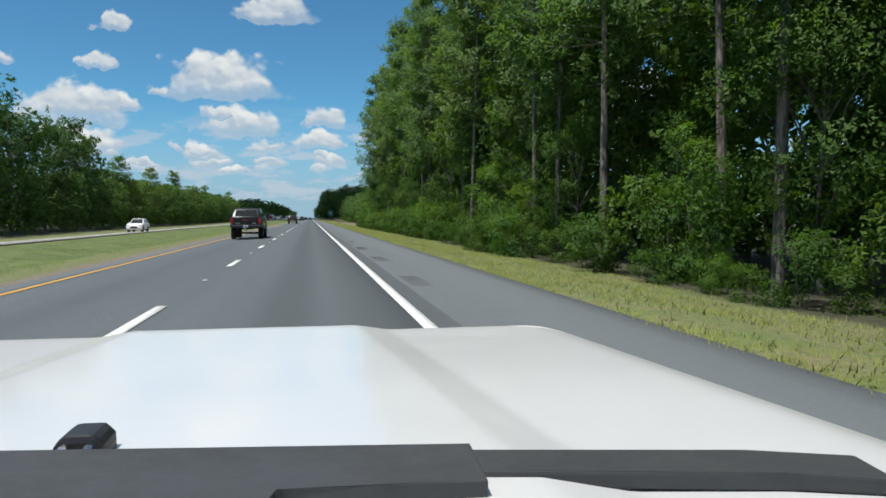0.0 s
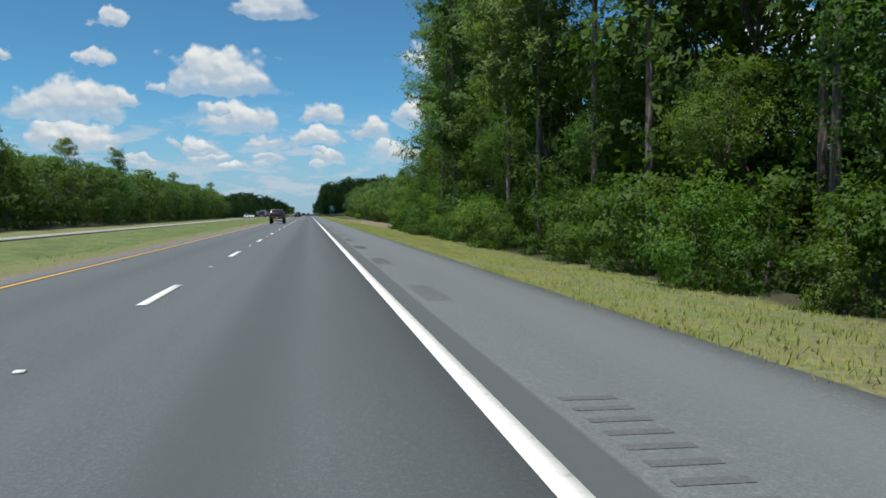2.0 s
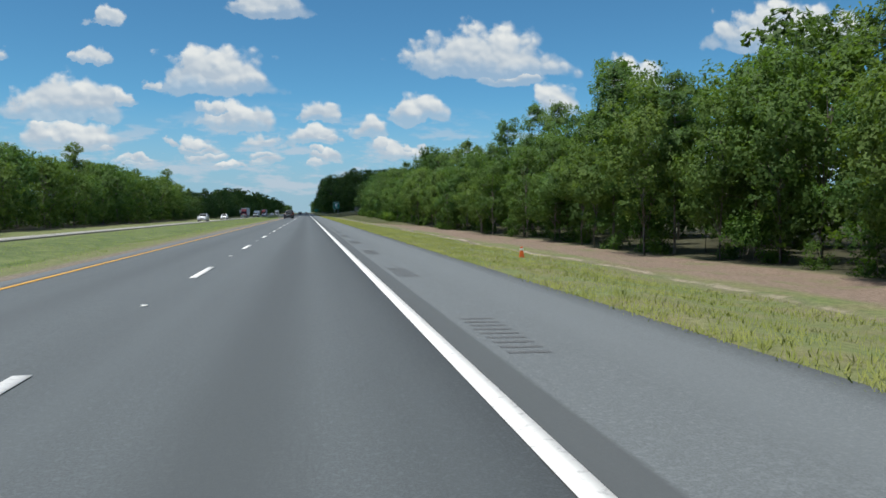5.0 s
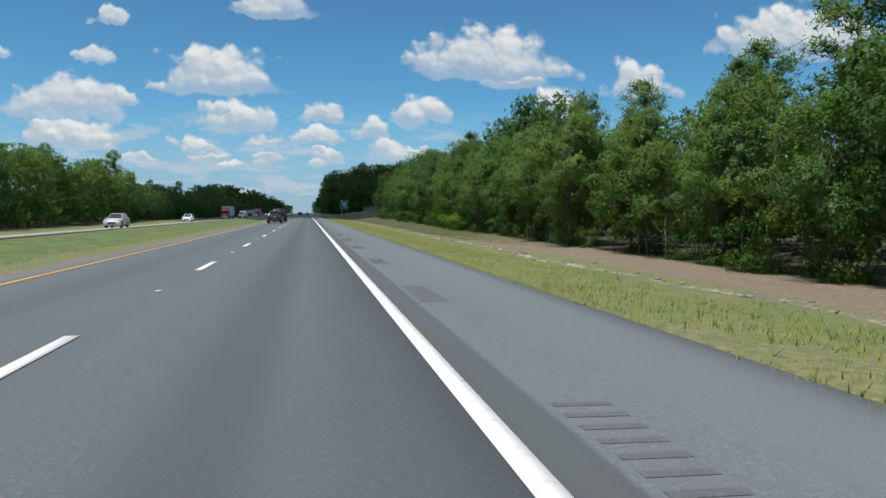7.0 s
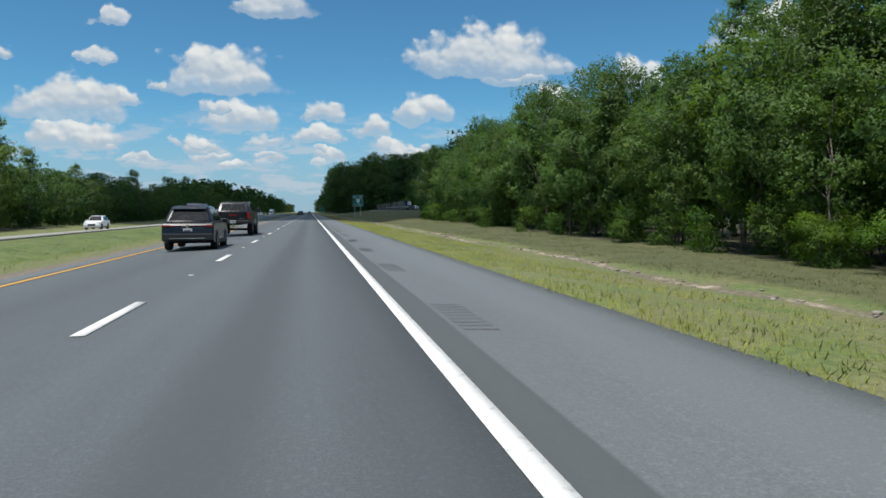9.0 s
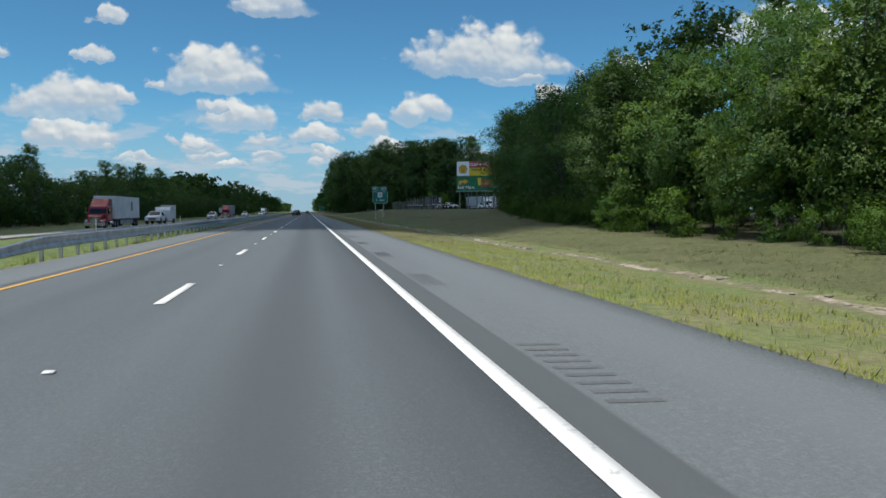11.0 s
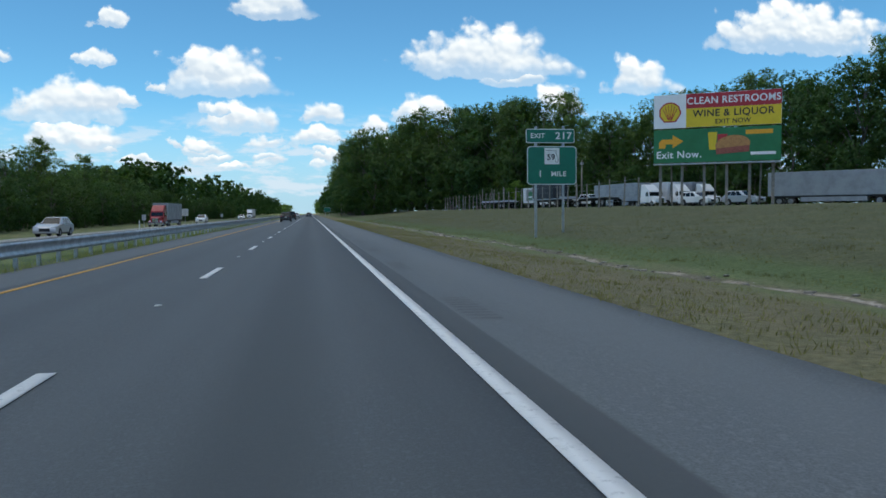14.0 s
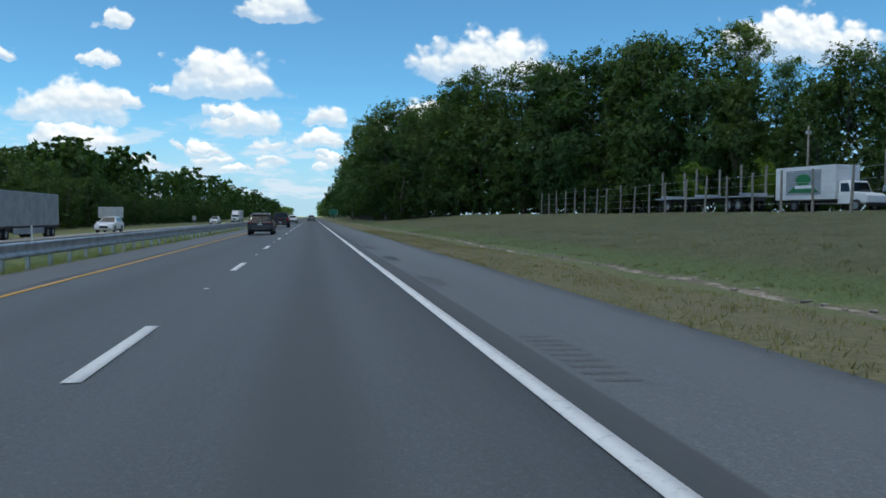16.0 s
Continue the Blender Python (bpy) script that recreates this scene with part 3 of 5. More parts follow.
def broad_tree(seed, high, spread, count, leaf, crown_low=0.25, material="oak_leaf", trunk=0.02, blobs=26):
    """A broadleaf tree: bent trunk, limbs, and a crown of leaves gathered in uneven clumps."""
    rng = np.random.default_rng(seed)
    v, f = [], []
    top = high * 0.82
    path = [(0, 0, -0.3)]
    for k in range(1, 6):
        path.append((rng.normal(0, 0.012 * high), rng.normal(0, 0.012 * high), top * k / 5))
    limb(v, f, path, [high * trunk * (1 - 0.16 * k) for k in range(6)], 8)
    pts, out = [], []
    for b in range(blobs):
        t = rng.uniform(crown_low, 0.97)
        reach = spread * math.sin(math.pi * min(0.98, max(0.1, (t - crown_low * 0.6) / (1.05 - crown_low * 0.6)))) ** 0.6
        a = rng.uniform(0, 2 * math.pi)
        r = reach * rng.uniform(0.35, 0.92)
        c = np.array((math.cos(a) * r, math.sin(a) * r, high * t))
        size = spread * rng.uniform(0.24, 0.44)
        c[2] = min(c[2], high - size * 0.7)
        share = int(count / blobs * (size / (0.34 * spread)) ** 1.6)
        p, d = blob_points(rng, c, size, share)
        pts.append(p)
        out.append(d)
        if b % 2 == 0 and high > 3:
            k = min(4, int(t * 4.5))
            root = Vector(path[k])
            mid_ = root.lerp(Vector(c), 0.55) + Vector((0, 0, 0.04 * high))
            limb(v, f, [root, mid_, c], [high * trunk * 0.35, high * trunk * 0.2, high * trunk * 0.06], 5)
    pts, out = np.concatenate(pts), np.concatenate(out)
    pts[:, 2] = np.maximum(pts[:, 2], 0.1)
    hub = pts - (0, 0, high * (crown_low + 0.35))
    out = out + 0.5 * hub / (np.linalg.norm(hub, axis=1)[:, None] + 1e-9)
    return (v, f), leaves_at(pts, out, leaf, leaf * 0.62, rng), material


def pine_tree(seed, high, spread, tufts, needle, crown_low=0.5, material="pine_leaf", trunk=0.011, blades=5):
    """A pine: straight bare stem, whorls of rising branches, and tufts of needles."""
    rng = np.random.default_rng(seed)
    v, f = [], []
    lean = rng.normal(0, 0.01, 2)
    path = [(lean[0] * high * k / 6, lean[1] * high * k / 6, -0.3 + (high * 0.99 + 0.3) * k / 6) for k in range(7)]
    limb(v, f, path, [high * trunk * (1 - 0.145 * k) for k in range(7)], 8)
    pts, out = [], []
    whorls = int(16 + high * 0.5)
    for w in range(whorls):
        t = crown_low + (1 - crown_low) * (w + rng.uniform(0, 0.8)) / whorls
        z = high * min(t, 0.985)
        share = (t - crown_low) / (1 - crown_low)
        reach = spread * (0.25 + 0.8 * math.sin(math.pi * (0.18 + 0.74 * share))) * rng.uniform(0.45, 1.05)
        for b in range(rng.integers(3, 6)):
            a = rng.uniform(0, 2 * math.pi)
            tip = np.array((math.cos(a) * reach, math.sin(a) * reach, z + reach * rng.uniform(0.05, 0.45)))
            root = np.array((lean[0] * z, lean[1] * z, z))
            if b % 2 == 0:
                limb(v, f, [root, (root + tip) / 2 + (0, 0, -0.05 * reach), tip], [0.05, 0.03, 0.012], 3)
            s = rng.uniform(0.35, 1.05, max(2, int(tufts / whorls / 4)))
            p = root + (tip - root) * s[:, None] + rng.normal(0, 0.16 * spread * 0.4, (len(s), 3))
            pts.append(p)
            out.append(np.tile(np.array((math.cos(a) * 0.4, math.sin(a) * 0.4, 0.6)), (len(s), 1)))
    pts, out = np.concatenate(pts), np.concatenate(out)
    pts = np.repeat(pts, blades, 0) + rng.normal(0, needle * 0.55, (len(pts) * blades, 3))
    out = np.repeat(out, blades, 0)
    return (v, f), leaves_at(pts, out, needle, needle * 0.22, rng, 0.0, 0.5), material


def plant(name, made, label, category, group, crown_name="crown"):
    """The first one of a kind, with its parts, set aside far behind the camera's start."""
    (v, f), (lv, lf, ln), material = made
    ob = base(name, 0, 0, 0, label=label, category=category, group=group)
    link_mesh("trunk", [tuple(p) for p in v], f, M["bark"], ob, smooth=True)
    link_mesh(crown_name, lv, lf, M[material], ob, normals=ln)
    return ob


class Kind:
    """A kind of plant: its first object goes to the first place that is asked for, copies to the others."""

    def __init__(self, name, made, label, category, group):
        self.first, self.used = plant(name, made, label, category, group), False

    def at(self, x, y, size, turn, sink=0.1):
        z = float(land_z(x, y)) - sink
        m = pose(x, y, z, 0, 0, turn) @ Matrix.Diagonal((size, size, size, 1))
        if not self.used:
            self.used = True
            self.first.matrix_basis = m
            return self.first
        ob = copy_thing(self.first, Matrix.Identity(4))
        ob.matrix_basis = m
        return ob


near_pines = [Kind("pine_tree", pine_tree(s, 27.0, 3.8, 2300, 0.25, lo, trunk=0.0068), "tall dark green pine with a bare trunk in dense roadside woods", "tree", "tall pines beside the road") for s, lo in ((11, 0.26), (12, 0.42), (13, 0.34))]
near_oaks = [Kind("broadleaf_tree", broad_tree(s, 13.0, 4.2, 17000, 0.088, 0.14, "wood_leaf", 0.011, 40), "dense green broadleaf tree at the edge of the woods", "tree", "broadleaf trees of the woods") for s in (21, 22, 23)]
edge_oaks = [Kind("broadleaf_tree", broad_tree(s, 13.0, 4.2, 15000, 0.092, 0.10, "oak_leaf", 0.011, 40), "dark green broadleaf tree at the edge of the field", "tree", "broadleaf trees by the field") for s in (26, 27)]
back_oaks = [Kind("broadleaf_tree", broad_tree(s, 13.0, 4.4, 9000, 0.135, 0.16, "wood_leaf", 0.011, 34), "tall dark green broadleaf tree inside the woods", "tree", "broadleaf trees of the woods") for s in (24, 25)]
brush = [Kind("brush", broad_tree(s, 2.4, 1.7, 2600, 0.066, 0.05, "wood_leaf", 0.012, 12), "dark green low brush hanging over the grass", "shrub", "brush along the wood's edge") for s in (37, 38, 39)]
shrubs = [Kind("shrub", broad_tree(s, 3.6, 2.3, 6200, 0.064, 0.12, "bright_leaf", 0.014, 16), "bright green leafy shrub on the wooded verge", "shrub", "shrubs along the wood's edge") for s in (31, 32)]
saplings = [Kind("sapling", broad_tree(s, 7.0, 2.3, 7000, 0.08, 0.22, "bright_leaf", 0.010, 15), "bright green leafy sapling among darker trees", "tree", "saplings in the wood's edge") for s in (35, 36)]
young = [Kind("young_tree", broad_tree(s, 8.5, 2.3, 9000, 0.084, 0.26, "young_leaf", 0.0075, 30), "slim young green tree with a thin bare stem", "tree", "young trees behind the earth bank") for s in (41, 42, 43)]
back_young = [Kind("young_tree", broad_tree(s, 8.5, 2.6, 5600, 0.115, 0.14, "young_leaf", 0.008, 28), "slim young green tree among many others", "tree", "young trees behind the earth bank") for s in (44, 45)]
mid_pines = [Kind("pine_tree", pine_tree(s, 18.0, 3.4, 1300, 0.30, 0.3, trunk=0.0075), "green pine rising above the younger trees", "tree", "pines above the young trees") for s in (51, 52)]
mid_oaks = [Kind("oak_tree", broad_tree(s, 18.0, 5.6, 7600, 0.21, 0.12, "oak_leaf", 0.012, 44), "large dark green broadleaf tree in closed woods", "tree", "large trees of the far woods") for s in (61, 62, 63)]
yard_oaks = [Kind("oak_tree", broad_tree(s, 18.0, 5.6, 9500, 0.185, 0.10, "oak_leaf", 0.012, 46), "large dark green tree behind the truck yard", "tree", "large trees behind the yard") for s in (64, 65, 66)]
yard_low = [Kind("hardwood_tree", broad_tree(s, 9.0, 3.6, 2600, 0.19, 0.08, "oak_leaf", 0.012, 20), "low green tree at the back of the truck yard", "tree", "low trees behind the yard") for s in (67, 68)]
left_dark = [Kind("hardwood_tree", broad_tree(s, 12.0, 4.4, 6500, 0.175, 0.05, "oak_leaf", 0.012, 40), "dark green tree beyond the opposite carriageway", "tree", "dark trees beyond the opposite carriageway") for s in (73, 74)]
left_oaks = [Kind("hardwood_tree", broad_tree(s, 12.0, 4.4, 6500, 0.175, 0.05, "young_leaf", 0.012, 40), "rounded green tree beyond the opposite carriageway", "tree", "trees beyond the opposite carriageway") for s in (71, 72)]

rng = np.random.default_rng(5)


def pick(kinds):
    return kinds[int(rng.integers(0, len(kinds)))]


def row(kinds, y0, y1, step, x_of, size0, size1, spread_x=1.5, spread_y=0.35):
    y = y0
    while y < y1:
        yy = y + rng.uniform(-spread_y, spread_y) * step
        pick(kinds).at(x_of(yy) + rng.uniform(-spread_x, spread_x), yy, rng.uniform(size0, size1), rng.uniform(0, 360))
        y += step


def edge(add):
    return lambda y: float(far_edge(y)) + add


# tall woods close to the road
row(shrubs, -6, 160, 13.0, edge(1.4), 0.3, 1.0, 1.0)
row(saplings, -3, 157, 13.0, edge(3.0), 0.45, 0.95, 1.2)
row(near_oaks, -8, 90, 11.0, edge(4.2), 0.5, 0.85, 1.2)
row(near_oaks, 90, 128, 7.5, edge(3.6), 0.6, 1.0, 1.2)
row(near_oaks, 128, 157, 6.5, edge(6.2), 0.6, 1.0, 1.0)
row(near_pines, -6, 124, 6.0, edge(3.4), 0.85, 1.08, 1.6)
row(near_pines, 126, 155, 5.0, edge(7.0), 0.8, 1.0, 1.4)
row(back_oaks, -4, 157, 8.5, edge(8.0), 0.85, 1.35, 1.5)
row(brush, -8, 158, 3.2, edge(1.0), 0.3, 1.0, 0.8)
row(brush, -8, 158, 4.0, edge(2.4), 0.7, 1.6, 1.0)
row(brush, 166, 425, 3.4, edge(2.0), 0.5, 1.1, 1.0)
row(near_pines, -2, 157, 10.0, edge(8.5), 0.9, 1.1, 2.0)
# younger trees behind the earth bank, taller ones behind them
row(young, 166, 330, 4.2, edge(1.2), 0.7, 1.2, 1.2)
row(young, 330, 425, 5.0, edge(2.6), 0.7, 1.2, 1.2)
row(mid_pines, 168, 425, 7.0, edge(2.8), 0.42, 0.66, 1.4)
row(back_young, 166, 425, 6.0, edge(4.0), 0.95, 1.3, 1.0)
row(mid_pines, 170, 235, 11.0, edge(8.5), 0.62, 0.95, 2.0)
row(mid_pines, 246, 345, 14.0, edge(8.0), 0.62, 0.82, 1.5)
row(mid_pines, 345, 430, 13.0, edge(8.5), 0.62, 0.85, 2.0)
row(mid_oaks, 170, 235, 10.0, edge(12.0), 0.68, 0.95, 2.0)
row(mid_oaks, 240, 308, 8.0, edge(11.0), 0.52, 0.70, 2.0)
row(mid_oaks, 310, 346, 6.0, edge(10.0), 0.74, 0.92, 2.0)
row(mid_oaks, 350, 425, 8.0, edge(11.0), 0.6, 0.82, 2.0)
row(mid_oaks, 425, 480, 6.0, edge(9.5), 0.72, 0.92, 1.5)
row(edge_oaks, 330, 425, 7.0, edge(3.2), 0.75, 1.05, 1.2)
row(edge_oaks, 425, 455, 6.0, edge(2.2), 0.82, 1.0, 1.2)
row(edge_oaks, 455, 478, 6.0, edge(2.2), 0.9, 1.1, 1.2)
row(edge_oaks, 478, 494, 6.0, edge(2.2), 1.05, 1.3, 1.2)
row(back_oaks, 438, 462, 8.0, edge(7.0), 0.95, 1.12, 1.5)
row(back_oaks, 462, 478, 6.0, edge(6.5), 1.0, 1.15, 1.5)
row(back_oaks, 478, 496, 5.0, edge(6.5), 1.15, 1.3, 1.5)
row(brush, 425, 500, 3.0, edge(1.5), 0.7, 1.2, 0.8)
row(brush, 425, 505, 3.0, edge(5.5), 1.0, 1.6, 1.0)
row(brush, 330, 500, 9.0, edge(0.6), 0.5, 0.9, 0.8)
# a low hedge grown over an old fence
for hx, hy, hs in ((18.6, 319, 0.5), (18.4, 322, 0.52), (18.8, 325, 0.60), (18.3, 328, 0.55)):
    shrubs[0].at(hx, hy, hs, hy * 37)
# wood behind the truck yard, coming back to the road further on
row(yard_oaks, 536, 655, 5.5, edge(2.5), 0.95, 1.22, 2.0)
row(yard_oaks, 655, 692, 4.2, edge(2.5), 1.4, 1.65, 2.0)
row(mid_pines, 560, 650, 22.0, edge(4.0), 1.0, 1.25, 2.0)
row(mid_pines, 655, 745, 18.0, edge(4.0), 1.45, 1.75, 2.0)
row(yard_oaks, 692, 745, 6.0, edge(2.5), 1.5, 1.75, 1.5)
row(mid_oaks, 745, 900, 7.0, edge(2.5), 1.0, 1.65, 1.5)
row(yard_low, 536, 745, 4.6, edge(-0.5), 0.5, 0.95, 1.0)
shrubs[1].at(13.4, 153, 1.25, 40)
shrubs[0].at(11.6, 147, 0.9, 200)
saplings[0].at(44.0, 628, 0.95, 20)
saplings[1].at(46.5, 620, 0.85, 130)
# beyond the opposite carriageway
row(mid_oaks, 20, 152, 8.0, lambda y: -45.0, 1.0, 1.25, 1.5)
row(left_oaks, 20, 152, 9.0, lambda y: -41.0, 0.6, 0.9, 1.0)
row(left_oaks, 156, 420, 6.0, lambda y: -42.0, 0.75, 1.15, 1.5)
row(left_dark, 420, 900, 6.0, lambda y: -42.0, 0.55, 0.82, 1.5)
row(left_oaks, 156, 430, 8.0, lambda y: -49.0, 0.85, 1.2, 1.5)
row(left_dark, 430, 760, 6.0, lambda y: -48.5, 0.72, 0.98, 1.5)
row(mid_pines, 160, 420, 42.0, lambda y: -45.0, 0.7, 1.0, 2.0)
row(mid_pines, 430, 560, 42.0, lambda y: -45.0, 0.6, 0.75, 2.0)
row(mid_pines, 565, 720, 24.0, lambda y: -45.0, 0.62, 0.88, 2.0)
row(mid_oaks, 575, 740, 11.0, lambda y: -47.0, 0.60, 0.80, 1.5)


def woods(name, made, spots, label, sink=0.0):
    """Many trees far off, joined into one."""
    (v, f), (lv, lf, ln), material = made
    allv, allf, alln, start = [], [], [], 0
    for x, y, size, turn in spots:
        c, s = math.cos(turn), math.sin(turn)
        p = lv * size
        p = np.stack([p[:, 0] * c - p[:, 1] * s + x, p[:, 0] * s + p[:, 1] * c + y, p[:, 2] + float(land_z(x, y)) - sink * size], -1)
        allv.append(p)
        alln.append(np.stack([ln[:, 0] * c - ln[:, 1] * s, ln[:, 0] * s + ln[:, 1] * c, ln[:, 2]], -1))
        allf.append(lf + start)
        start += len(p)
    tagged(link_mesh(name, np.concatenate(allv), np.concatenate(allf), M[material], normals=np.concatenate(alln)), label, kind="stuff")


def spots(count, x0, x1, y0, y1, s0, s1):
    return [(rng.uniform(x0, x1), y0 + (y1 - y0) * rng.uniform() ** 1.3, rng.uniform(s0, s1), rng.uniform(0, 6.28)) for _ in range(count)]


far_kind = broad_tree(81, 18.0, 6.5, 760, 0.70, 0.05, "oak_leaf", 0.016, 44)
low_kind = broad_tree(82, 6.0, 4.2, 760, 0.28, 0.05, "oak_leaf", 0.016, 18)
woods("far_woods_right", far_kind, spots(230, 18, 40, 880, 2300, 0.95, 1.75), "dark green woods far along the road", 2.0)
woods("far_woods_left", far_kind, spots(210, -75, -42, 700, 2300, 0.75, 1.4), "dark green woods far beyond the median", 2.0)
deep = [(float(far_edge(y)) + k + rng.uniform(-2, 2), y, rng.uniform(a, b), rng.uniform(0, 6.28)) for y0, y1, step, k, a, b in ((0, 146, 7, 15, 0.95, 1.3), (165, 235, 9, 19, 0.8, 1.05), (240, 345, 9, 18, 0.55, 0.72), (350, 470, 9, 19, 0.65, 0.85), (536, 655, 5.5, 9, 0.95, 1.15), (655, 745, 5.5, 9, 1.3, 1.55)) for y in np.arange(y0, y1, step)]
further = [s for s in spots(240, 30, 110, 0, 900, 0.85, 1.1) if s[0] > float(far_edge(s[1])) + (24 if s[1] < 520 else 8)]
further = [(a, b, s * (0.72 if 230 < b < 480 else 1.0), t) for a, b, s, t in further]
deep_kind = broad_tree(83, 18.0, 6.5, 2400, 0.33, 0.05, "oak_leaf", 0.016, 26)
beyond_kind = broad_tree(84, 18.0, 6.5, 1500, 0.42, 0.05, "oak_leaf", 0.016, 44)
woods("far_woods_beyond", beyond_kind, spots(170, -125, -58, 0, 900, 0.45, 0.65), "woods beyond the opposite carriageway", 1.5)
woods("further_woods", far_kind, further, "woods a long way behind the roadside trees")
woods("deep_woods", deep_kind, deep, "deep woods behind the roadside trees")
under = [(float(far_edge(y)) + rng.uniform(9, 16), y, rng.uniform(0.7, 1.2), rng.uniform(0, 6.28)) for y in np.arange(-10, 520, 3.2)]
under += [(float(far_edge(y)) + rng.uniform(4, 12), y, rng.uniform(0.7, 1.2), rng.uniform(0, 6.28)) for y in np.arange(534, 900, 1.3)]
under += [(rng.uniform(-52, -45), y, rng.uniform(0.6, 1.0), rng.uniform(0, 6.28)) for y in np.concatenate([np.arange(10, 420, 4.0), np.arange(420, 1000, 2.4)])]
woods("undergrowth", low_kind, under, "dark undergrowth between the trunks of the woods", 0.75)


# ---- the cloud that stands over the road further on and shades it ----
def cloud_material():
    n = Nodes("cloud_vapour")
    n.set((0.93, 0.94, 0.96), 1.0)
    n.bsdf.inputs["Specular IOR Level"].default_value = 0.0
    tl, tp = n.node("ShaderNodeBsdfTranslucent"), n.node("ShaderNodeBsdfTransparent")
    tl.inputs[0].default_value = (0.95, 0.96, 0.97, 1)
    one, two = n.node("ShaderNodeMixShader"), n.node("ShaderNodeMixShader")
    one.inputs[0].default_value = 0.6
    n.put(n.ramp(n.noise(0.006, 4), 0.3, 0.7, 0.22, 0.42), two.inputs[0])
    n.tree.links.new(n.bsdf.outputs[0], one.inputs[1])
    n.tree.links.new(tl.outputs[0], one.inputs[2])
    n.tree.links.new(one.outputs[0], two.inputs[1])
    n.tree.links.new(tp.outputs[0], two.inputs[2])
    n.tree.links.new(two.outputs[0], n.out.inputs[0])
    return n.mat


M["cloud"] = cloud_material()
ball = bmesh.new()
bmesh.ops.create_icosphere(ball, subdivisions=5, radius=1)
ball.verts.ensure_lookup_table()
bv = np.array([v.co[:] for v in ball.verts])
bf = np.array([[v.index for v in f.verts] for f in ball.faces])
ball.free()
lumps = 1 + 0.05 * np.sin(bv[:, 0] * 9 + 1) * np.sin(bv[:, 1] * 13) + 0.03 * np.sin(bv[:, 0] * 23) * np.sin(bv[:, 1] * 29 + 2)
cv = np.sign(bv) * np.abs(bv) ** 0.75 * lumps[:, None] * (330, 600, 110)
cv[:, 1] -= 0.8 * (cv[:, 0] + 30)
cv[:, 2] = np.where(cv[:, 2] < 0, cv[:, 2] * 0.2, cv[:, 2] * (1 + 0.3 * np.sin(bv[:, 0] * 11) * np.sin(bv[:, 1] * 17)))
shift = to_sun * (900 / to_sun.z)
over = link_mesh("backdrop_cloud", cv, bf, M["cloud"], smooth=True)
over.location = (shift.x + 30, shift.y + 1036, 900)
tagged(over, "broad white cumulus cloud standing high overhead", kind="structure")


# ---- grass tufts, stones ----
def tufts(name, count, x0, x1, y0, y1, high, label, power=1.0, seed=3, material="grass_blade"):
    r = np.random.default_rng(seed)
    x = x0 + (x1 - x0) * r.uniform(0, 1, count) ** power
    y = r.uniform(y0, y1, count)
    keep = np.sin(x * 2.1 + y * 0.8) + np.sin(y * 0.31 + x) + r.normal(0, 1.0, count) > -0.9
    x, y = x[keep], y[keep]
    z = land_z(x, y)
    blades = 4
    p = np.repeat(np.stack([x, y, z - 0.02], -1), blades, 0) + np.concatenate([r.normal(0, 0.07, (len(x) * blades, 2)), np.zeros((len(x) * blades, 1))], 1)
    h = high * r.uniform(0.45, 1.25, (len(p), 1))
    tip = p + np.concatenate([r.normal(0, 0.38, (len(p), 2)) * h, h], 1)
    a = r.uniform(0, 6.28, len(p))
    side = np.stack([np.cos(a), np.sin(a), np.zeros(len(p))], -1) * 0.011
    v = np.stack([p - side, p + side, tip], 1)
    away = np.cross(v[:, 1] - v[:, 0], v[:, 2] - v[:, 0])[:, 1] > 0
    v[away] = v[away][:, ::-1]
    v = v.reshape(-1, 3)
    up = np.tile((0.0, -0.25, 0.97), (len(v), 1))
    tagged(link_mesh(name, v, np.arange(len(v)).reshape(-1, 3), M[material], normals=up), label, kind="stuff")


tufts("verge_grass", 44000, 4.82, 10.4, -12, 250, 0.11, "tufted sunlit grass along the shoulder", 1.4, 3)
tufts("verge_grass", 20000, 4.82, 9.4, 250, 410, 0.11, "tufted pale grass along the shoulder", 1.4, 4, "grass_blade")
tufts("verge_grass", 17000, 4.82, 9.6, 410, 630, 0.10, "tufted dry grass along the shoulder", 1.3, 8, "dry_blade")
tufts("median_grass", 20000, -16.5, -7.6, 0, 600, 0.14, "rough grass along the median edge", 1.0, 6)

tufts("field_grass", 26000, 11.8, 32.0, 405, 640, 0.11, "tall dry brown grass of the field before the truck yard", 1.5, 14, "field_blade")
tufts("field_grass", 9000, 11.7, 19.0, 285, 405, 0.10, "short dry grass before the young trees", 1.2, 15, "field_blade")
tufts("rail_weeds", 2600, -9.0, -7.9, 400, 640, 0.30, "weeds growing under the guard rail", 1.0, 12)
M["stone"] = simple("washed_out_stone", (0.34, 0.30, 0.25), 0.9, dirt=0.4, scale=5)
r = np.random.default_rng(9)
sv, sf = [], []
cube_v = np.array([(a, b, c) for a in (-1, 1) for b in (-1, 1) for c in (-1, 1)], float)
cube_f = np.array([(0, 1, 3, 2), (4, 6, 7, 5), (0, 4, 5, 1), (2, 3, 7, 6), (0, 2, 6, 4), (1, 5, 7, 3)])
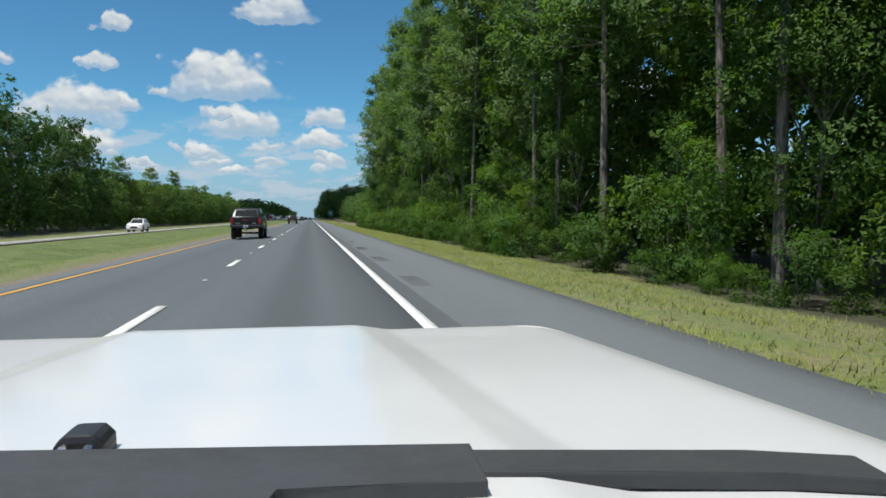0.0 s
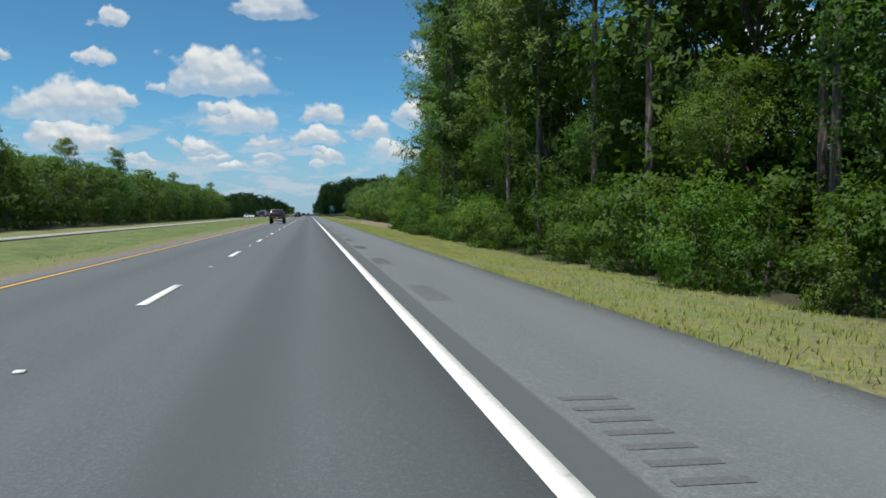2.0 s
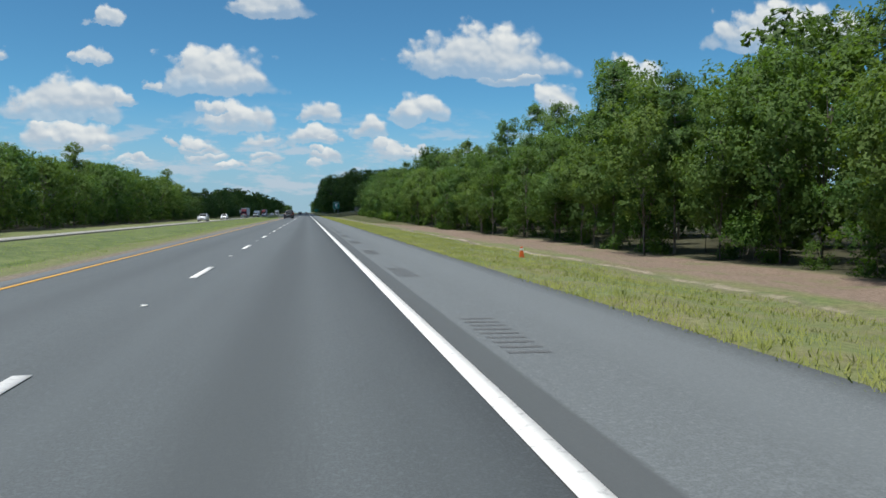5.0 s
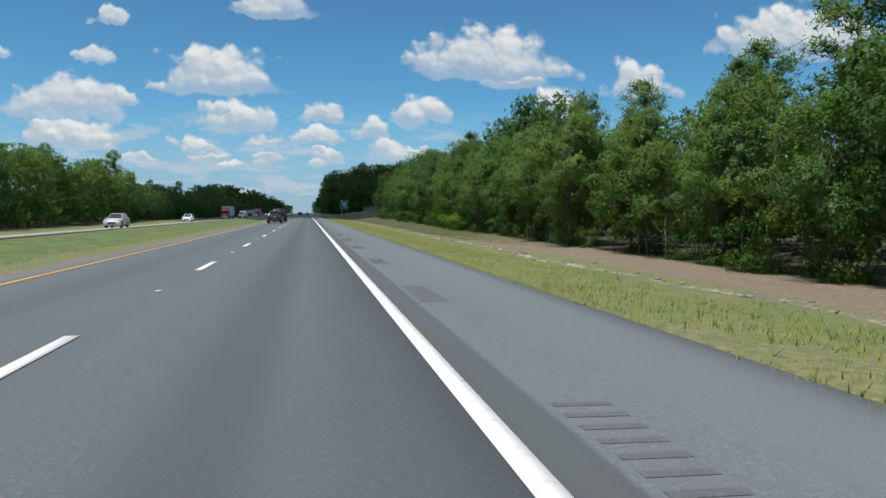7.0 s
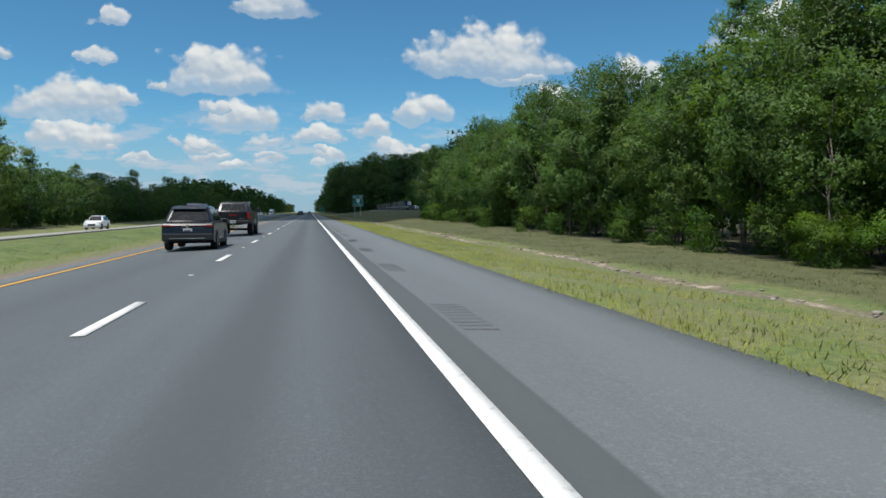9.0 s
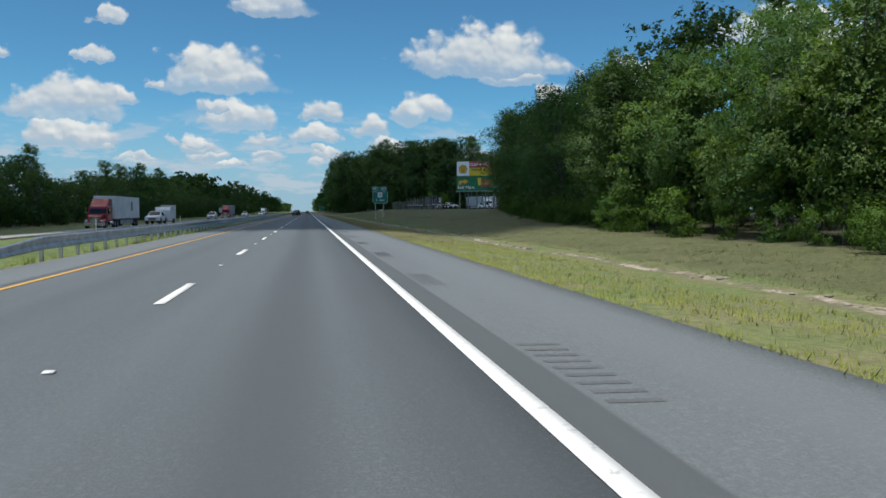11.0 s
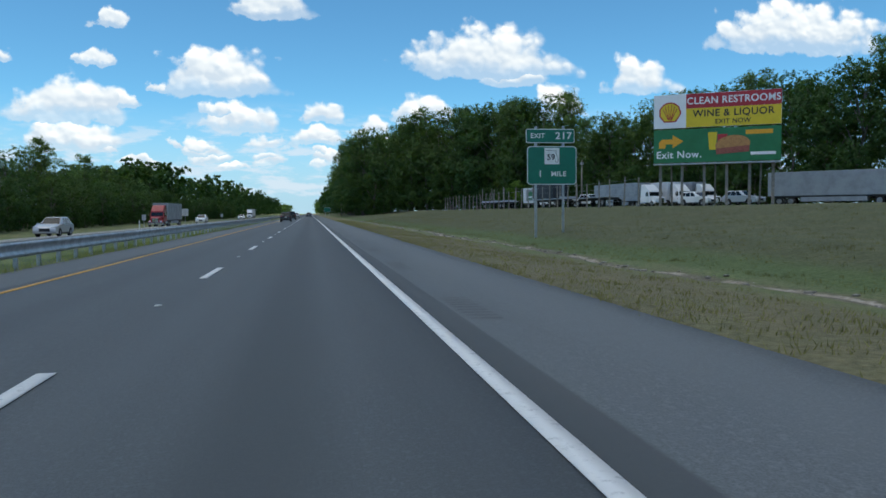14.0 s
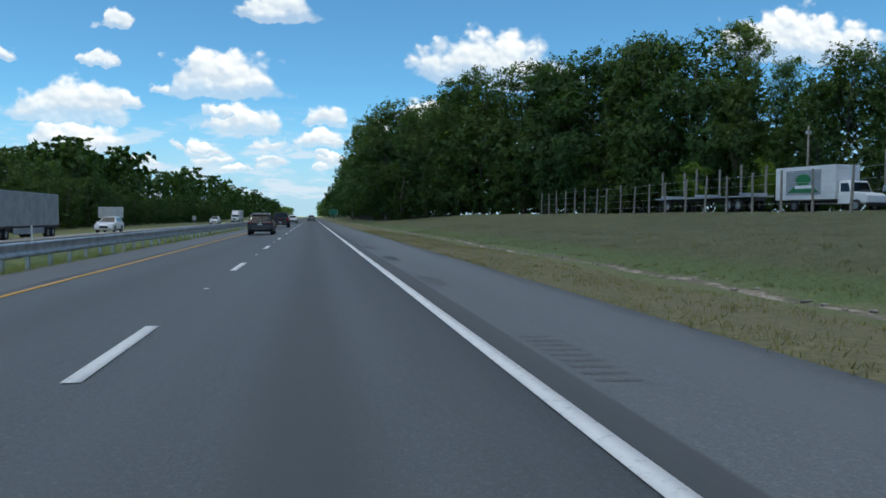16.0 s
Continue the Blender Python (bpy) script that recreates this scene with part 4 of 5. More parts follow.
for k in range(900):
    y = r.uniform(230, 640)
    x = 11.0 + 0.45 * math.sin(y * 0.21) + r.normal(0, 0.3)
    s = r.uniform(0.02, 0.085) * np.array((1.0, r.uniform(0.8, 2.2), r.uniform(0.3, 0.6)))
    q = cube_v * s * r.uniform(0.6, 1.1, (8, 1))
    a = r.uniform(0, 3.1)
    q = np.stack([q[:, 0] * math.cos(a) - q[:, 1] * math.sin(a) + x, q[:, 0] * math.sin(a) + q[:, 1] * math.cos(a) + y, q[:, 2] + float(land_z(x, y)) + 0.01], -1)
    sf.append(cube_f + 8 * k)
    sv.append(q)
tagged(link_mesh("gully_stones", np.concatenate(sv), np.concatenate(sf), M["stone"]), "pale stones and broken crust in the washed-out gully", kind="stuff")

# ---- guard rail ----
M["zinc"] = simple("galvanised_steel", (0.50, 0.53, 0.56), 0.45, 0.85, dirt=0.3, scale=2)
M["post_wood"] = simple("weathered_timber", (0.30, 0.27, 0.23), 0.9, dirt=0.4, scale=4)
rail = base("guard_rail", -8.35, 0, -0.24, label="galvanised steel guard rail on posts beside the median", category="guard rail")
wave = [(0.0, 0.32), (0.055, 0.36), (0.055, 0.43), (0.0, 0.49), (0.0, 0.62), (0.055, 0.68), (0.055, 0.75), (0.0, 0.79)]
wv, wf = [], []
ys_rail = np.concatenate([[398.0, 402.0], np.arange(406.0, 960.0, 7.62)])
for k, y in enumerate(ys_rail):
    drop = -0.32 if k == 0 else 0.0
    wv += [(a, y, b + drop * b) for a, b in wave] + [(a - 0.006, y, b + drop * b) for a, b in wave]
for k in range(len(ys_rail) - 1):
    for s in range(7):
        i = k * 16 + s
        wf += [(i, i + 1, i + 17, i + 16), (i + 9, i + 8, i + 24, i + 25)]
link_mesh("rail_beam", wv, wf, M["zinc"], rail)
post_bm = box((-0.13, -0.06, -0.45), (-0.012, 0.06, 0.72), 0.008)
post0 = part("post", post_bm, M["zinc"], rail)
post0.location = (0, 402.0, 0)
for k in range(1, 130):
    ob = new("post", post0.data)
    ob.parent, ob.location = rail, (0, 402.0 + 1.905 * k, 0)

# ---- delineators on the verge ----
M["white_plastic"] = simple("white_plastic", (0.75, 0.75, 0.73), 0.5, dirt=0.2)
M["orange"] = simple("orange_plastic", (0.72, 0.14, 0.03), 0.5, dirt=0.3)


def delineator(x, y):
    ob = base("delineator_post", x, y, float(land_z(x, y)) if abs(x + 5) > 2.3 else -0.2, label="slim white reflector post beside the road", category="delineator", group="reflector posts")
    part("post", box((-0.05, -0.012, 0), (0.05, 0.012, 1.05), 0.004), M["white_plastic"], ob)
    part("reflector", box((-0.035, -0.018, 0.82), (0.035, -0.011, 0.98)), M["marker"], ob, "pale reflector")


for y in (440, 480, 520, 560, 600):
    delineator(-17.0, y)
for mx_, my_, say in ((-8.0, 155, "small orange survey marker in the median grass"), (8.4, 190, "small orange survey marker beside the gully")):
    cone = base("traffic_marker", mx_, my_, float(land_z(mx_, my_)), label=say, category="marker", group="survey markers")
    part("stake", prism([(-0.12, 0), (0.12, 0), (0.07, 0.05), (0.035, 0.40), (-0.035, 0.40), (-0.07, 0.05)], -0.05, 0.05, "y", 0.01), M["orange"], cone)
    part("flag", box((-0.06, -0.055, 0.26), (0.06, 0.055, 0.34), 0.004), M["white_plastic"], cone, "pale band")


# ---- writing ----
def words(text, size, material, parent, x, y, z, align="CENTER", name="lettering", thick=0.004, wide=1.0):
    """Flat letters that face -y in the parent's space."""
    cu = bpy.data.curves.new(name, "FONT")
    cu.offset = 0.018 * size
    cu.body, cu.size, cu.align_x, cu.align_y, cu.extrude, cu.space_character = text, size, align, "CENTER", thick, 1.08
    tmp = new(name + "_outline", cu)
    me = bpy.data.meshes.new_from_object(tmp.evaluated_get(bpy.context.evaluated_depsgraph_get()))
    bpy.data.objects.remove(tmp)
    me.materials.clear()
    me.materials.append(material)
    ob = new(name, me)
    ob.parent = parent
    ob.matrix_basis = pose(x, y, z, 90, 0, 0) @ Matrix.Diagonal((wide, 1, 1, 1))
    return ob


def rounded(w, h, r, steps=6):
    pts = []
    for cx, cy, a0 in ((w / 2 - r, h / 2 - r, 0), (-w / 2 + r, h / 2 - r, 90), (-w / 2 + r, -h / 2 + r, 180), (w / 2 - r, -h / 2 + r, 270)):
        pts += [(cx + r * math.cos(radians(a0 + 90 * s / steps)), cy + r * math.sin(radians(a0 + 90 * s / steps))) for s in range(steps + 1)]
    return pts


M["sign_green"] = simple("sign_green_sheeting", (0.004, 0.17, 0.115), 0.4, dirt=0.15, scale=1.5)
M["sign_white"] = simple("sign_white_sheeting", (0.78, 0.80, 0.80), 0.4, dirt=0.1)
M["black"] = simple("black_print", (0.015, 0.015, 0.016), 0.5, dirt=0.1)
M["sign_back"] = simple("bare_aluminium", (0.60, 0.61, 0.62), 0.5, 0.2, dirt=0.25)


def board(name, parent, cx, cz, w, h, r, border, y=0.0):
    p = part(name, prism([(cx + a, cz + b) for a, b in rounded(w, h, r)], y - 0.01, y + 0.012, "y"), M["sign_white"], parent, "white-bordered green panel")
    part("green_field", prism([(cx + a, cz + b) for a, b in rounded(w - 2 * border, h - 2 * border, max(0.02, r - border))], y - 0.016, y - 0.0102, "y"), M["sign_green"], p)
    return p


SIGN_Z = float(land_z(14.7, 522.6))
sign = base("exit_sign", 14.78, 522.6, SIGN_Z, -3, "green highway exit sign with white letters on two posts", "road sign")
main = board("panel", sign, 0, 4.12 - SIGN_Z, 3.05, 2.30, 0.22, 0.045)
tab = board("exit_tab", sign, -0.10, 5.88 - SIGN_Z, 3.0, 0.84, 0.12, 0.04, 0.005)
words("EXIT", 0.40, M["sign_white"], tab, -0.88, -0.013, 5.88 - SIGN_Z, wide=1.02)
words("217", 0.58, M["sign_white"], tab, 0.72, -0.013, 5.88 - SIGN_Z, wide=1.12)
words("1", 0.55, M["sign_white"], main, -0.72, -0.018, 3.60 - SIGN_Z)
words("MILE", 0.42, M["sign_white"], main, 0.42, -0.018, 3.60 - SIGN_Z, wide=1.05)
shield = part("route_shield", prism([(a, 4.68 - SIGN_Z + b) for a, b in rounded(0.92, 0.98, 0.03)], -0.024, -0.017, "y"), M["sign_white"], main, "white route marker with a black outline")
words("59", 0.48, M["black"], shield, -0.06, -0.026, 4.60 - SIGN_Z)
coast = [(-0.36, 0.34), (-0.05, 0.34), (0.08, 0.30), (0.22, 0.34), (0.26, 0.12), (0.38, -0.12), (0.38, -0.36), (0.28, -0.40), (0.18, -0.22)]
outline = bmesh.new()
for (a, b), (c, d) in zip(coast, coast[1:]):
    add_rod(outline, (a, -0.026, 4.68 - SIGN_Z + b), (c, -0.026, 4.68 - SIGN_Z + d), 0.014, sides=6)
part("outline", outline, M["black"], shield)
for px in (-0.98, 0.72):
    part("post", box((px - 0.07, 0.015, -0.5), (px + 0.07, 0.13, 6.5 - SIGN_Z if px > 0 else 6.45 - SIGN_Z), 0.006), M["zinc"], sign)

far_sign = base("exit_sign", 9.5, 872, float(land_z(9.5, 872)), -3, "distant green road sign on two posts", "road sign")
board("panel", far_sign, 0, 3.6, 3.6, 2.4, 0.2, 0.05)
for px in (-1.0, 1.0):
    part("post", box((px - 0.07, 0.015, -0.5), (px + 0.07, 0.13, 4.7), 0.006), M["zinc"], far_sign)
for x, y, w, h, lift in ((-33.5, 682, 4.0, 1.9, 2.0), (-32.0, 632, 0.75, 1.1, 1.3), (-32.0, 760, 0.9, 1.1, 1.3), (-33.0, 560, 3.4, 1.6, 2.4), (-32.0, 540, 0.75, 1.0, 1.3)):
    back = base("road_sign", x, y, float(land_z(x, y)), 0, "bare metal back of a sign beside the opposite carriageway", "road sign", "signs seen from behind")
    part("panel", box((-w / 2, -0.02, lift), (w / 2, 0.0, lift + h), 0.01), M["sign_back"], back)
    for px in ((-w * 0.3, w * 0.3) if w > 2 else (0.0,)):
        part("post", box((px - 0.05, -0.10, -0.4), (px + 0.05, -0.021, lift + h * 0.9), 0.006), M["zinc"], back)

# ---- utility poles ----
for x, y, h in ((14.2, 808, 19.0), (58.0, 628, 10.5)):
    pole = base("utility_pole", x, y, float(land_z(x, y)), 0, "tall grey wooden utility pole", "utility pole", "utility poles")
    part("pole", rod((0, 0, -0.5), (0, 0, h), 0.17, 0.11), M["post_wood"], pole, smooth=True)
    part("lamp_arm", box((-0.35, -0.08, h - 1.0), (0.35, 0.08, h - 0.6), 0.03), M["sign_back"], pole, "pale fitting near the top")

# ---- billboard ----
M["ad_red"] = simple("red_vinyl", (0.42, 0.02, 0.035), 0.45, dirt=0.12, scale=1)
M["ad_yellow"] = simple("yellow_vinyl", (0.72, 0.52, 0.02), 0.45, dirt=0.1, scale=1)
M["ad_green"] = simple("green_vinyl", (0.012, 0.17, 0.06), 0.45, dirt=0.2, scale=0.6)
M["ad_white"] = simple("white_vinyl", (0.78, 0.79, 0.82), 0.45, dirt=0.06, scale=1)
M["ad_orange"] = simple("orange_vinyl", (0.80, 0.38, 0.02), 0.45, dirt=0.1)
M["ad_bread"] = simple("bread_print", (0.50, 0.24, 0.08), 0.5, dirt=0.3)
M["ad_filling"] = simple("filling_print", (0.36, 0.10, 0.07), 0.5, dirt=0.5, scale=9)
BX, BY = 42.7, 550.9
BZ = float(land_z(BX, BY))
bill = base("billboard", BX, BY, BZ, -30.5, "two-tier roadside billboard with coloured advertisements on timber posts", "billboard")
LOW, MIDZ, TOP = 6.5 - BZ, 10.1 - BZ, 13.75 - BZ
upper = part("upper_panel", box((-6.3, 0, MIDZ + 0.08), (6.3, 0.2, TOP), 0.02), M["ad_white"], bill, "white, red and yellow panel")
lower = part("lower_panel", box((-6.3, 0, LOW), (6.3, 0.2, MIDZ - 0.08), 0.02), M["ad_green"], bill, "green food panel")
part("red_band", box((-3.0, -0.012, TOP - 1.55), (6.28, -0.002, TOP - 0.02)), M["ad_red"], upper)
part("yellow_band", box((-3.0, -0.012, MIDZ + 0.10), (6.28, -0.002, TOP - 1.555)), M["ad_yellow"], upper)
words("CLEAN RESTROOMS", 1.02, M["ad_white"], upper, 1.64, -0.02, TOP - 0.80, wide=0.93)
words("WINE & LIQUOR", 1.02, M["black"], upper, 1.64, -0.02, TOP - 2.16, wide=0.98)
words("EXIT NOW", 0.66, M["black"], upper, 1.64, -0.02, TOP - 3.06)
fan = [(-4.65 + 1.12 * math.cos(radians(a)) * (1.0 + 0.03 * math.cos(radians(a * 9))), MIDZ + 1.75 + 1.1 * math.sin(radians(a))) for a in range(-25, 206, 5)]
fan += [(-5.25, MIDZ + 0.72), (-4.05, MIDZ + 0.72)]
emblem = part("emblem", prism(fan, -0.02, -0.004, "y"), M["ad_red"], upper, "red-edged yellow fan shape")
fan2 = [(-4.65 + (a + 4.65) * 0.87, MIDZ + 1.72 + (b - MIDZ - 1.72) * 0.87) for a, b in fan]
part("fan", prism(fan2, -0.03, -0.0202, "y"), M["ad_yellow"], emblem)
for a in (30, 54, 78, 102, 126, 150):
    ribs = rod((-4.65 + 0.2 * math.cos(radians(a)), -0.032, MIDZ + 1.0), (-4.65 + 0.86 * math.cos(radians(a)), -0.032, MIDZ + 1.72 + 0.86 * math.sin(radians(a))), 0.035, sides=6)
    part("rib", ribs, M["ad_red"], emblem)
arrow = [(-5.75, LOW + 1.55), (-5.75, LOW + 2.15), (-5.45, LOW + 2.5), (-4.35, LOW + 2.5), (-4.35, LOW + 2.95), (-3.25, LOW + 2.25), (-4.35, LOW + 1.55), (-4.35, LOW + 1.98), (-5.05, LOW + 1.98), (-5.1, LOW + 1.55)]
part("arrow", prism(arrow, -0.02, -0.003, "y"), M["ad_orange"], lower, "orange turn arrow")
words("Exit Now.", 1.05, M["ad_white"], lower, -3.72, -0.012, LOW + 0.80, thick=0.01)
bread = [(1.65 + 1.7 * math.cos(radians(a)) * 1.0, LOW + 1.75 + 0.95 * math.sin(radians(a)) + 0.12 * math.cos(radians(a))) for a in range(-20, 201, 10)]
part("bread", prism(bread, -0.02, -0.003, "y"), M["ad_bread"], lower, "printed filled roll")
part("filling", prism([(0.05, LOW + 0.75), (3.25, LOW + 0.95), (3.3, LOW + 1.6), (0.0, LOW + 1.35)], -0.03, -0.0205, "y"), M["ad_filling"], lower)
part("cup", prism([(-0.65, LOW + 1.25), (0.0, LOW + 1.25), (0.12, LOW + 3.1), (-0.8, LOW + 3.1)], -0.015, -0.003, "y"), M["ad_yellow"], lower, "printed drink cup")
part("packet", prism([(0.2, LOW + 1.9), (1.05, LOW + 1.9), (1.15, LOW + 2.85), (0.15, LOW + 2.85)], -0.017, -0.003, "y"), M["ad_red"], lower)
part("plain_bar", box((2.9, -0.015, LOW + 2.75), (5.5, -0.003, LOW + 3.2)), M["ad_orange"], lower, "plain orange bar")
part("plain_bar", box((3.4, -0.015, LOW + 0.6), (5.8, -0.003, LOW + 0.9)), M["ad_white"], lower)
for k in range(6):
    px = -5.6 + k * 2.24
    part("post", box((px - 0.14, 0.21, -0.6), (px + 0.14, 0.5, TOP - 0.4), 0.02), M["post_wood"], bill)
part("catwalk", box((-6.3, -0.55, LOW - 0.25), (6.3, 0.55, LOW - 0.12), 0.01), M["zinc"], bill)
for px in (-4.5, 0.0, 4.5):
    part("brace", rod((px, 0.5, LOW + 1.0), (px, 3.2, -0.3), 0.10), M["post_wood"], bill)

# ---- tall fence of posts round the yard ----
fence = base("yard_fence", 32.0, 0, 0, 0, "line of tall weathered fence posts with wire round the truck yard", "fence")
fp = None
r = np.random.default_rng(15)
for k in range(48):
    y = 494 + 3.3 * k
    if 502 < y < 545:
        continue
    z = float(land_z(32.0, y))
    if fp is None:
        fp = part("post", rod((0, 0, -0.4), (0, 0, 3.0), 0.10, 0.07, 8), M["post_wood"], fence)
        ob = fp
    else:
        ob = new("post", fp.data)
        ob.parent = fence
    ob.matrix_basis = pose(r.normal(0, 0.06), y, z, r.normal(0, 1.2), r.normal(0, 1.2), 0) @ Matrix.Diagonal((1, 1, r.uniform(0.93, 1.05), 1))
for h in (0.6, 1.3, 2.0, 2.7):
    wire = bmesh.new()
    for k in [0, 1] + list(range(16, 47)):
        add_rod(wire, (0, 494 + 3.3 * k, float(land_z(32.0, 494 + 3.3 * k)) + h), (0, 497.3 + 3.3 * k, float(land_z(32.0, 497.3 + 3.3 * k)) + h), 0.008, sides=4)
    part("wire", wire, M["zinc"], fence)


# ---- vehicles ----
def glossy(name, color, rough=0.25, coat=0.35, metal=0.0):
    n = Nodes(name)
    dust = n.noise(2.5, 5, 0.7, n.own())
    low = n.ramp(n.axis(2, n.own()), 0.15, 0.8, 0.30, 0.03)
    col = n.mix(n.math("MULTIPLY", low, n.ramp(dust, 0.35, 0.7)), color, tuple(0.8 * c + 0.016 for c in color))
    n.bsdf.inputs["Coat Roughness"].default_value = 0.08
    n.bsdf.inputs["Specular IOR Level"].default_value = 0.35
    return n.set(col, n.ramp(dust, 0.3, 0.7, rough, rough + 0.12), metal, coat)


M["black_paint"] = glossy("black_car_paint", (0.007, 0.007, 0.009))
M["navy_paint"] = glossy("blue_black_car_paint", (0.006, 0.008, 0.013))
M["white_paint"] = glossy("white_car_paint", (0.78, 0.79, 0.79), 0.3)
M["silver_paint"] = glossy("silver_car_paint", (0.45, 0.47, 0.5), 0.3, 0.6, 0.4)
M["red_paint"] = glossy("red_truck_paint", (0.30, 0.02, 0.025), 0.3)
M["grey_paint"] = glossy("grey_car_paint", (0.10, 0.11, 0.125), 0.3)
M["trim"] = simple("black_plastic_trim", (0.018, 0.018, 0.019), 0.55, dirt=0.3)
M["rubber"] = simple("tyre_rubber", (0.022, 0.021, 0.020), 0.8, dirt=0.3, scale=6)
M["rim"] = simple("alloy_rim", (0.42, 0.43, 0.45), 0.35, 0.8, dirt=0.3)
M["chrome"] = simple("chrome", (0.65, 0.66, 0.68), 0.15, 1.0, dirt=0.1)
M["tail_red"] = simple("red_lamp_lens", (0.26, 0.008, 0.010), 0.2, coat=0.6, dirt=0.1)
M["head_lamp"] = simple("clear_lamp_lens", (0.75, 0.77, 0.8), 0.12, coat=0.8, dirt=0.05)
M["plate"] = simple("plate_white", (0.62, 0.64, 0.64), 0.4, dirt=0.1)
M["box_white"] = simple("white_trailer_panel", (0.72, 0.73, 0.74), 0.4, dirt=0.18, scale=0.7)
M["tarp"] = simple("dark_tarpaulin", (0.02, 0.024, 0.032), 0.6, dirt=0.4, scale=1.5)
M["topper"] = simple("dark_topper_vinyl", (0.018, 0.018, 0.020), 0.32, dirt=0.3, scale=4)
M["steel_dark"] = simple("dark_chassis_steel", (0.05, 0.05, 0.052), 0.6, 0.4, dirt=0.4)
M["grey_box"] = simple("grey_trailer_panel", (0.30, 0.33, 0.36), 0.45, dirt=0.25, scale=0.8)


def car_glass():
    n = Nodes("dark_car_glass")
    n.bsdf.inputs["Specular IOR Level"].default_value = 0.4
    haze = n.noise(3, 3, 0.6, n.own())
    return n.set(n.mix(n.ramp(haze, 0.4, 0.7), (0.008, 0.010, 0.012), (0.014, 0.017, 0.020)), 0.05, 0.0, 0.0)


M["car_glass"] = car_glass()


def wheel(parent, x, y, r, w):
    """A tyre with a rounded tread and a dished rim on its outer side."""
    bm = bmesh.new()
    prof = [(-w / 2, r * 0.62), (-w / 2, r * 0.90), (-w * 0.40, r * 0.98), (0, r), (w * 0.40, r * 0.98), (w / 2, r * 0.90), (w / 2, r * 0.62)]
    rings = []
    for s in range(22):
        a = 2 * math.pi * s / 22
        rings.append([bm.verts.new((x + p, y + q * math.cos(a), r + q * math.sin(a))) for p, q in prof])
    for s in range(22):
        one, two = rings[s], rings[(s + 1) % 22]
        for k in range(len(prof) - 1):
            bm.faces.new((one[k], one[k + 1], two[k + 1], two[k]))
    tyre = part("wheel", bm, M["rubber"], parent, "black rubber tyre", True)
    rim = bmesh.new()
    out = 1 if x > 0 else -1
    add_rod(rim, (x + out * w * 0.1, y, r), (x + out * w * 0.34, y, r), r * 0.64, sides=20)
    for k in range(5):
        a = 2 * math.pi * k / 5
        add_rod(rim, (x + out * w * 0.40, y, r), (x + out * w * 0.40, y + 0.58 * r * math.cos(a), r + 0.58 * r * math.sin(a)), r * 0.09, r * 0.07, 6)
    part("rim", rim, M["rim"], tyre, "metal rim")


class Cabin:
    """A tapering glasshouse between a belt and a roof; gives its panes."""

    def __init__(self, z0, z1, b0, b1, bw, t0, t1, tw):
        self.c = {}
        for sx in (-1, 1):
            self.c[sx, 0, 0], self.c[sx, 1, 0] = Vector((sx * bw, b0, z0)), Vector((sx * bw, b1, z0))
            self.c[sx, 0, 1], self.c[sx, 1, 1] = Vector((sx * tw, t0, z1)), Vector((sx * tw, t1, z1))

    def shell(self, bevel=0.06):
        bm = bmesh.new()
        v = {k: bm.verts.new(p) for k, p in self.c.items()}
        for f in (((-1, 0, 0), (1, 0, 0), (1, 0, 1), (-1, 0, 1)), ((-1, 1, 0), (-1, 1, 1), (1, 1, 1), (1, 1, 0)), ((-1, 0, 1), (1, 0, 1), (1, 1, 1), (-1, 1, 1)),
                  ((-1, 0, 0), (-1, 0, 1), (-1, 1, 1), (-1, 1, 0)), ((1, 0, 0), (1, 1, 0), (1, 1, 1), (1, 0, 1)), ((-1, 0, 0), (-1, 1, 0), (1, 1, 0), (1, 0, 0))):
            bm.faces.new([v[k] for k in f])
        bmesh.ops.recalc_face_normals(bm, faces=bm.faces)
        bmesh.ops.bevel(bm, geom=list(bm.edges), offset=bevel, segments=3, affect="EDGES", profile=0.5)
        return bm

    def pane(self, side, u0, u1, v0, v1, off=0.012):
        c = self.c
        if side in ("rear", "front"):
            e = 0 if side == "rear" else 1
            p = [c[-1, e, 0], c[1, e, 0], c[1, e, 1], c[-1, e, 1]]
            n_ = Vector((0, -1 if e == 0 else 1, 0.4))
        else:
            s = -1 if side == "left" else 1
            p = [c[s, 0, 0], c[s, 1, 0], c[s, 1, 1], c[s, 0, 1]]
            n_ = Vector((s, 0, 0.3))
        nn = (p[1] - p[0]).cross(p[3] - p[0]).normalized()
        if nn.dot(n_) < 0:
            nn = -nn

        def at(u, w):
            return p[0].lerp(p[1], u).lerp(p[3].lerp(p[2], u), w) + nn * off

        q = [at(u0, v0), at(u1, v0), at(u1, v1), at(u0, v1)]
        bm = bmesh.new()
        one = [bm.verts.new(a) for a in q]
        two = [bm.verts.new(a - nn * 0.03) for a in q]
        bm.faces.new(one)
        bm.faces.new(two[::-1])
        for i in range(4):
            j = (i + 1) % 4
            bm.faces.new((one[i], two[i], two[j], one[j]))
        return bm


def plate_bars(parent, y, z, out=-1):
    p = part("number_plate", box((-0.155, min(y, y + out * 0.012), z - 0.078), (0.155, max(y, y + out * 0.012), z + 0.078)), M["plate"], parent, "pale number plate")
    yy = y + out * 0.014
    part("plain_bar", box((-0.11, min(yy, yy + 0.004), z - 0.03), (0.11, max(yy, yy + 0.004), z + 0.025)), M["grey_paint"], p)


